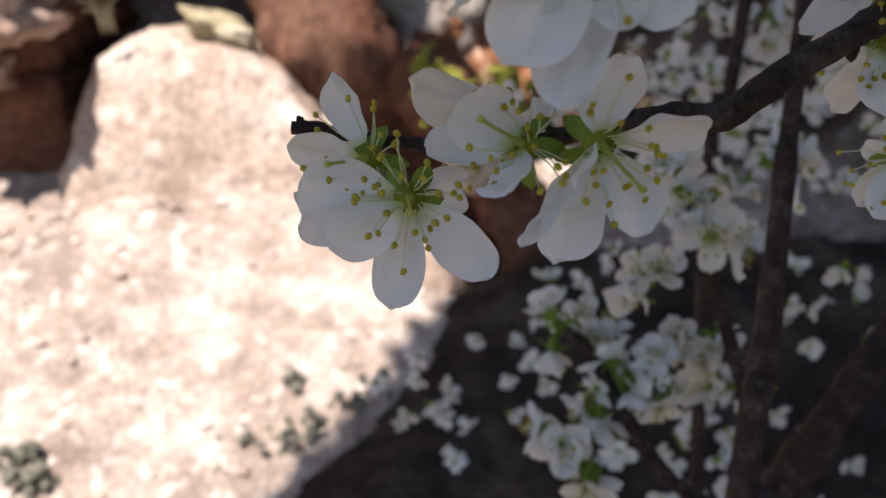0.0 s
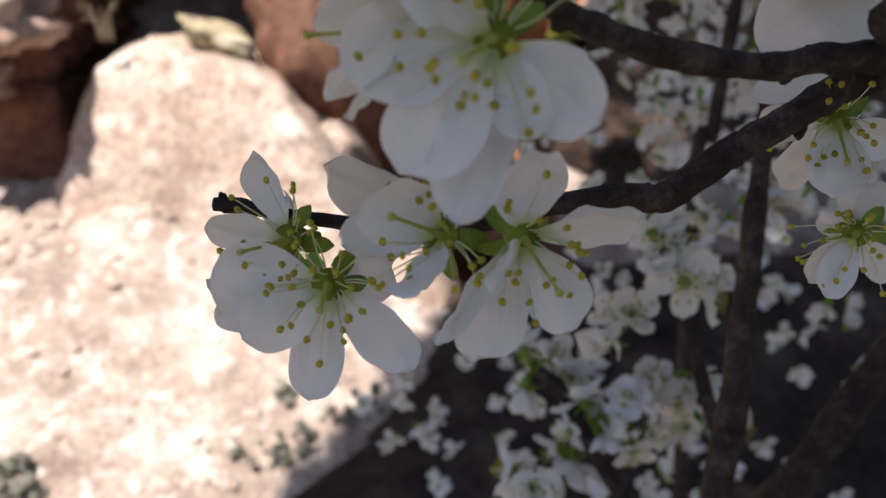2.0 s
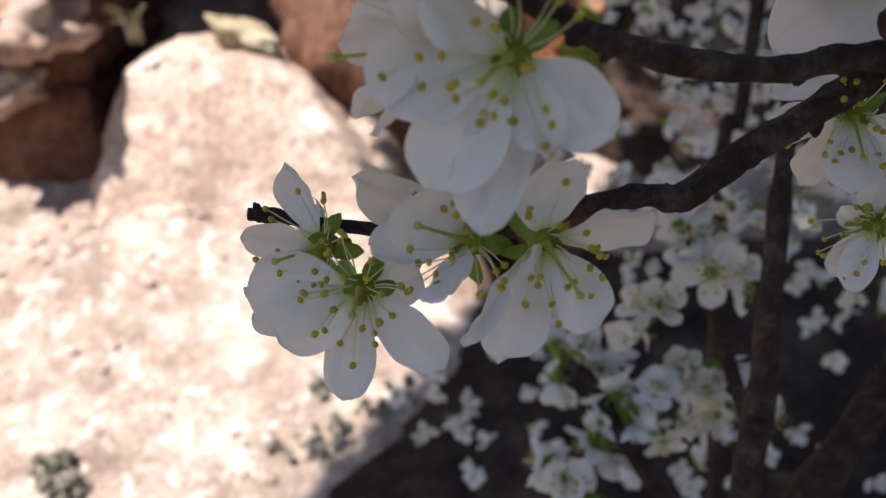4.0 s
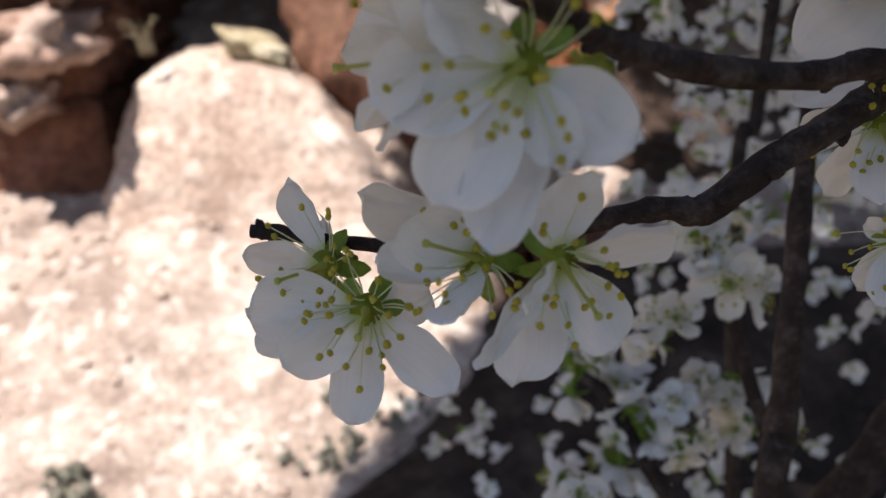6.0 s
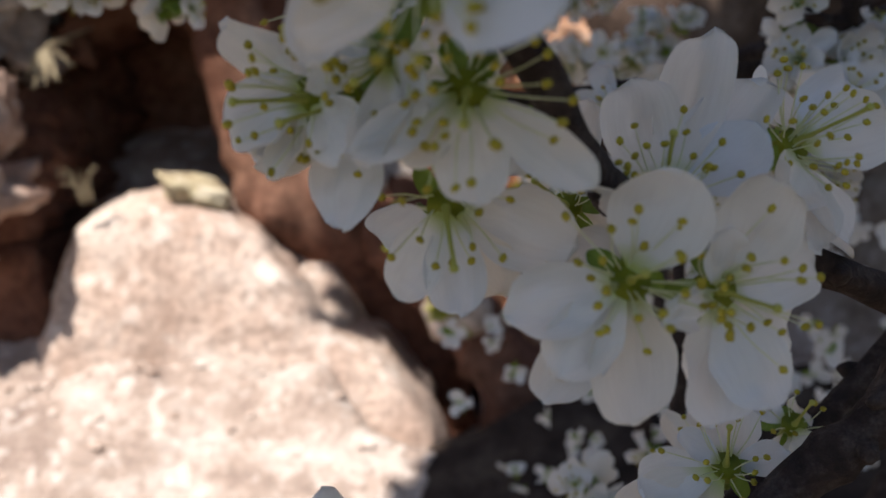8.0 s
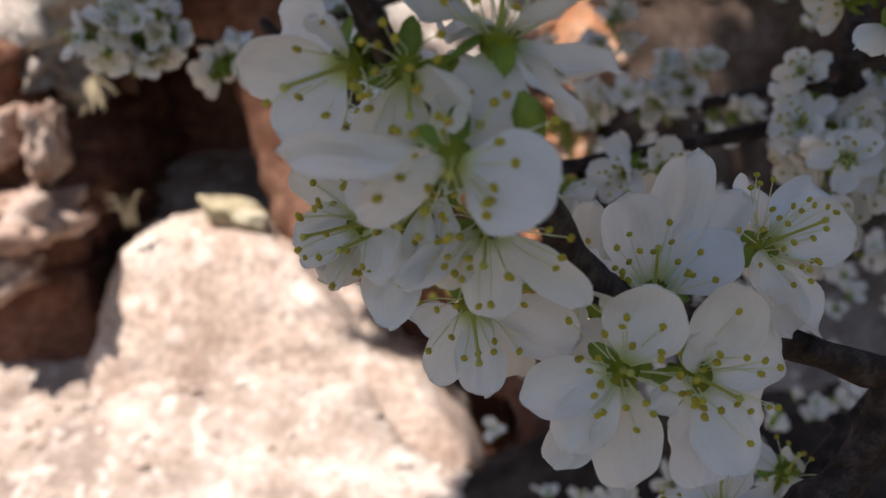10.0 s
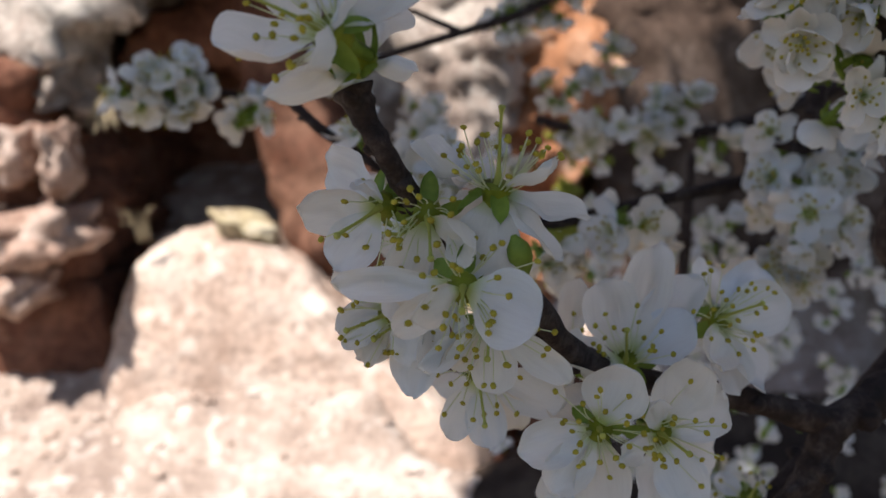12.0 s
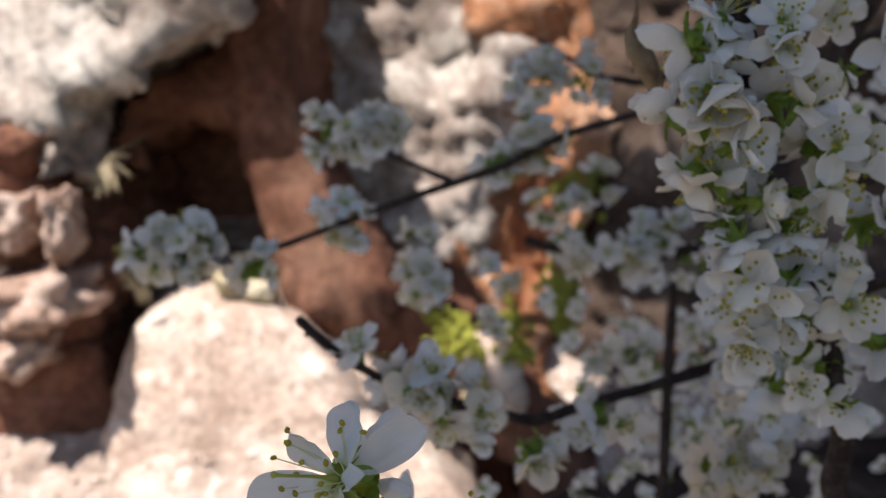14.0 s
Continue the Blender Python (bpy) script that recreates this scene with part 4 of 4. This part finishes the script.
for c, r, n in (((0.0944, 0.3341, 0.5616), (0.018, 0.01, 0.014), 12), ((0.1180, 0.3350, 0.5629), (0.018, 0.01, 0.016), 14), ((0.0973, 0.3691, 0.5913), (0.011, 0.01, 0.011), 6),
                ((0.1091, 0.3362, 0.5070), (0.014, 0.01, 0.011), 8), ((0.0455, 0.3615, 0.5525), (0.011, 0.008, 0.008), 4), ((0.0397, 0.3570, 0.5241), (0.008, 0.008, 0.008), 3),
                ((0.0734, 0.3662, 0.5772), (0.014, 0.01, 0.011), 6), ((0.0760, 0.3338, 0.4974), (0.007, 0.007, 0.007), 3), ((0.1373, 0.3431, 0.5462), (0.014, 0.01, 0.011), 7),
                ((0.1172, 0.3124, 0.4818), (0.011, 0.01, 0.014), 6), ((0.0913, 0.3562, 0.5088), (0.011, 0.01, 0.008), 4), ((0.1440, 0.3569, 0.5030), (0.014, 0.01, 0.014), 7),
                ((0.0771, 0.3831, 0.5605), (0.011, 0.01, 0.011), 6), ((0.0131, 0.3218, 0.5724), (0.011, 0.01, 0.014), 7)):
    spray(branch_far, c, r, n, 0.9)

branch_e = plum_branch("plum branch with clustered white blossoms at its side", [[(0.0994, 0.1611, 0.5664, 0.00133), (0.1072, 0.1610, 0.5643, 0.00173), (0.1103, 0.1630, 0.5745, 0.00199), (0.1200, 0.1775, 0.5954, 0.00237), (0.1312, 0.1926, 0.6196, 0.00263), (0.2050, 0.1500, 0.7600, 0.00400)]], seed=21.0)
for c, r, n in (((0.1013, 0.1662, 0.5660), (0.006, 0.006, 0.008), 4), ((0.1044, 0.1645, 0.5562), (0.006, 0.006, 0.008), 4), ((0.1109, 0.1678, 0.5454), (0.008, 0.006, 0.008), 4), ((0.1212, 0.1753, 0.5562), (0.007, 0.006, 0.007), 4),
                ((0.1011, 0.1334, 0.5815), (0.006, 0.006, 0.006), 3), ((0.1070, 0.1319, 0.5720), (0.007, 0.006, 0.007), 4), ((0.0932, 0.1354, 0.5935), (0.008, 0.006, 0.006), 4), ((0.1122, 0.1454, 0.5888), (0.008, 0.006, 0.006), 4),
                ((0.1089, 0.2045, 0.5247), (0.006, 0.006, 0.006), 2), ((0.1046, 0.1501, 0.5480), (0.008, 0.007, 0.007), 4), ((0.0908, 0.1577, 0.5344), (0.008, 0.007, 0.008), 5), ((0.1011, 0.1581, 0.5347), (0.006, 0.006, 0.006), 3)):
    spray(branch_e, c, r, n, 0.9)

branch_l = plum_branch("low plum branch with shaded white blossoms", [[(0.0670, 0.1480, 0.3800, 0.00200), (0.0757, 0.1750, 0.3983, 0.00167), (0.0720, 0.1808, 0.4156, 0.00181), (0.0655, 0.1829, 0.4372, 0.00163), (0.0592, 0.1891, 0.4554, 0.00123)], [(0.0950, 0.2050, 0.3400, 0.00250), (0.0637, 0.1863, 0.3697, 0.00199), (0.0494, 0.1878, 0.3900, 0.00209), (0.0403, 0.1981, 0.4051, 0.00183), (0.0343, 0.1999, 0.4103, 0.00137)]], seed=24.0)
for c, r, n in (((0.0585, 0.1891, 0.4554), (0.007, 0.006, 0.007), 4), ((0.0663, 0.1842, 0.4410), (0.009, 0.006, 0.008), 5), ((0.0529, 0.1854, 0.4293), (0.005, 0.005, 0.006), 3), ((0.0895, 0.2241, 0.4491), (0.012, 0.008, 0.009), 7),
                ((0.0326, 0.2042, 0.4076), (0.007, 0.006, 0.008), 4), ((0.0451, 0.2082, 0.4036), (0.006, 0.006, 0.006), 3), ((0.0467, 0.1912, 0.4000), (0.008, 0.007, 0.008), 5), ((0.0571, 0.1907, 0.3983), (0.008, 0.007, 0.009), 5),
                ((0.0306, 0.1861, 0.3856), (0.006, 0.005, 0.007), 4), ((0.0393, 0.1832, 0.3769), (0.006, 0.005, 0.006), 3), ((0.0730, 0.2087, 0.4043), (0.010, 0.008, 0.010), 7), ((0.0829, 0.2125, 0.3842), (0.008, 0.008, 0.010), 5),
                ((0.0429, 0.1932, 0.3906), (0.005, 0.005, 0.005), 2)):
    spray(branch_l, c, r, n, 0.9)


def far_blossom():
    """Small blossoms deep in the shrub and along the foot of the rock, past counting."""
    rnd = random.Random(17)
    bm = bmesh.new()
    uvl = bm.loops.layers.uv.new("uv")
    for (x, y, z), (rx, ry, rz), n in (
        ((0.1343, 0.4979, 0.4451), (0.03, 0.05, 0.05), 12), ((0.1746, 0.5032, 0.4597), (0.03, 0.05, 0.04), 10), ((0.1559, 0.4334, 0.4106), (0.04, 0.05, 0.04), 14), ((0.2072, 0.4034, 0.3215), (0.03, 0.05, 0.04), 14),
        ((0.0034, 0.4412, 0.2822), (0.05, 0.05, 0.03), 7), ((-0.0218, 0.3806, 0.2601), (0.03, 0.04, 0.02), 4), ((0.0360, 0.4347, 0.2624), (0.03, 0.04, 0.02), 6), ((-0.0294, 0.4455, 0.2957), (0.02, 0.03, 0.02), 2),
        ((0.1185, 0.3212, 0.2993), (0.04, 0.05, 0.03), 22), ((0.1905, 0.4189, 0.3672), (0.03, 0.05, 0.05), 8), ((0.0878, 0.4582, 0.3301), (0.04, 0.05, 0.02), 8), ((0.0930, 0.3179, 0.2905), (0.03, 0.05, 0.02), 12),
        ((0.1354, 0.4939, 0.4431), (0.05, 0.06, 0.06), 18), 
        ((0.0862, 0.4689, 0.3702), (0.03, 0.04, 0.05), 9), ((0.1176, 0.4744, 0.3979), (0.04, 0.05, 0.03), 9), ((0.1643, 0.4045, 0.4940), (0.05, 0.05, 0.05), 26), ((0.1302, 0.3438, 0.4485), (0.06, 0.05, 0.05), 26),
        ((0.1046, 0.4370, 0.5053), (0.04, 0.05, 0.03), 16), ((0.1176, 0.3464, 0.4394), (0.06, 0.05, 0.03), 20), ((0.1865, 0.3308, 0.4564), (0.06, 0.06, 0.05), 26), ((0.2325, 0.3781, 0.6237), (0.05, 0.05, 0.06), 24)):
        for k in range(n):
            p = Vector((x + rnd.gauss(0, .6) * rx, y + rnd.gauss(0, .6) * ry, z + rnd.gauss(0, .6) * rz))
            axis = Vector((rnd.gauss(0, .6), -0.8 + rnd.gauss(0, .6), 0.3 + rnd.gauss(0, .6)))
            m = Matrix.Translation(p) @ frame_from(axis, (rnd.uniform(-1, 1), rnd.uniform(-1, 1), rnd.uniform(-1, 1))).to_4x4()
            for q in range(5):
                ln = rnd.uniform(0.0055, 0.009)
                petal_sheet(bm, uvl, m @ Matrix.Rotation(2 * math.pi * q / 5 + rnd.uniform(-.3, .3), 4, "Z") @ Matrix.Rotation(radians(rnd.uniform(-10, 75)), 4, "X") @ Matrix.Diagonal((ln * 0.72, ln, ln, 1)), 4, 3, k + q, 0.15, 0)
            sepal_sheet(bm, m, 0.005, 0.003, 1)
            sepal_sheet(bm, m @ Matrix.Rotation(2.6, 4, "Z"), 0.005, 0.003, 1)
    return tagged(new("deep_blossom", mesh_of("deep_blossom", bm, [PETAL, SEPAL])), "small white blossoms deep in the shaded shrub", "blossoms", kind="stuff")


far_blossom()


def shade_tree():
    """An unseen tree, added over the viewer so that its crown keeps the sun off the shrub."""
    rnd = random.Random(23)
    ob = new("unseen_shade_tree")
    bm = bmesh.new()
    tube(bm, [(0.9, -1.0, -0.1, 0.07), (0.85, -0.9, 0.8, 0.06), (0.6, -0.5, 1.6, 0.05), (0.2, -0.1, 2.0, 0.035), (-0.2, 0.2, 2.05, 0.015)], 14, 8, 0.2, 3.0)
    tube(bm, [(0.6, -0.5, 1.6, 0.03), (0.0, -0.3, 1.95, 0.02), (-0.4, -0.1, 2.0, 0.008)], 10, 6, 0.2, 5.0)
    part("trunk", mesh_of("trunk", bm, BARK), ob)
    bm = bmesh.new()
    for k in range(15000):
        y = rnd.uniform(-0.8, 0.8)
        # Crown edge set so its shadow ends where the ground turns dark.
        edge = -0.68 if y < -0.3 else (-0.68 + 0.78 * (y + 0.3) if y < 0.14 else (-0.335 if y < 0.38 else -0.46))
        x = rnd.uniform(edge - 0.02, 0.75)
        far = ((x - 0.08) / 0.68) ** 4 + (y / 0.82) ** 4
        if far > 1.0 + 0.35 * noise.noise(Vector((x * 4, y * 4, 3.0))) and x > edge + 0.25:
            continue
        dome = math.sqrt(max(0.0, 1.0 - min(1.0, far) ** 0.5))
        edge_z = rnd.uniform(1.88 + 0.06 * noise.noise(Vector((x * 5, y * 5, 7.0))), 2.0 + 0.45 * dome)
        # Gaps cut toward the sun let light onto rock face and mossy stone.
        gx, gy = x + 0.22 * (edge_z - 1.95), y + 0.385 * (edge_z - 1.95)
        if gx < (0.15 if gy > 0.7 else 0.03) and gy > (0.62 if gx > -0.3 else 0.5) and noise.noise(Vector((gx * 10, gy * 10, 0))) + 0.35 * noise.noise(Vector((gx * 31, gy * 31, 4))) < 0.2:
            continue
        if math.hypot(gx + 0.31, gy - 0.37) < 0.06 or math.hypot(gx + 0.23, gy - 0.66) < 0.09:
            continue
        m = Matrix.Translation((x, y, edge_z)) @ frame_from((rnd.gauss(0, .5), rnd.gauss(0, .5), 1), (rnd.uniform(-1, 1), rnd.uniform(-1, 1), 0)).to_4x4()
        w, ln = rnd.uniform(0.012, 0.018), rnd.uniform(0.03, 0.045)
        a = [bm.verts.new(m @ Vector(q)) for q in ((0, -ln, 0), (w, -ln * 0.2, 0.004), (w * 0.8, ln * 0.4, 0.004), (0, ln, -0.004), (-w * 0.8, ln * 0.4, 0.004), (-w, -ln * 0.2, 0.004))]
        bm.faces.new(a)
    part("crown", mesh_of("crown", bm, LEAF), ob)
    return tagged(ob, "unseen evergreen tree with a dense dark crown, added to shade the shrub", "tree")


shade_tree()

# a dry leaf caught in the branches
def dry_leaf():
    a, b = Vector((0.0662, 0.1029, 0.6436)), Vector((0.0686, 0.1007, 0.6290))
    bm = bmesh.new()
    tube(bm, [(*(a + Vector((0.001, 0, 0.006))), 0.0003), (*a, 0.0004), (*(a * .75 + b * .25 - Vector((0.0018, 0, 0))), 0.0012), (*(a * .45 + b * .55 - Vector((0.0006, 0, 0))), 0.0021), (*(a * .2 + b * .8), 0.0016), (*b, 0.0004)], 10, 6, 0.3, 2.0)
    return tagged(new("dry_leaf", mesh_of("dry_leaf", bm, DRY)), "curled dry brown leaf caught among the blossoms", "leaf")


dry_leaf()
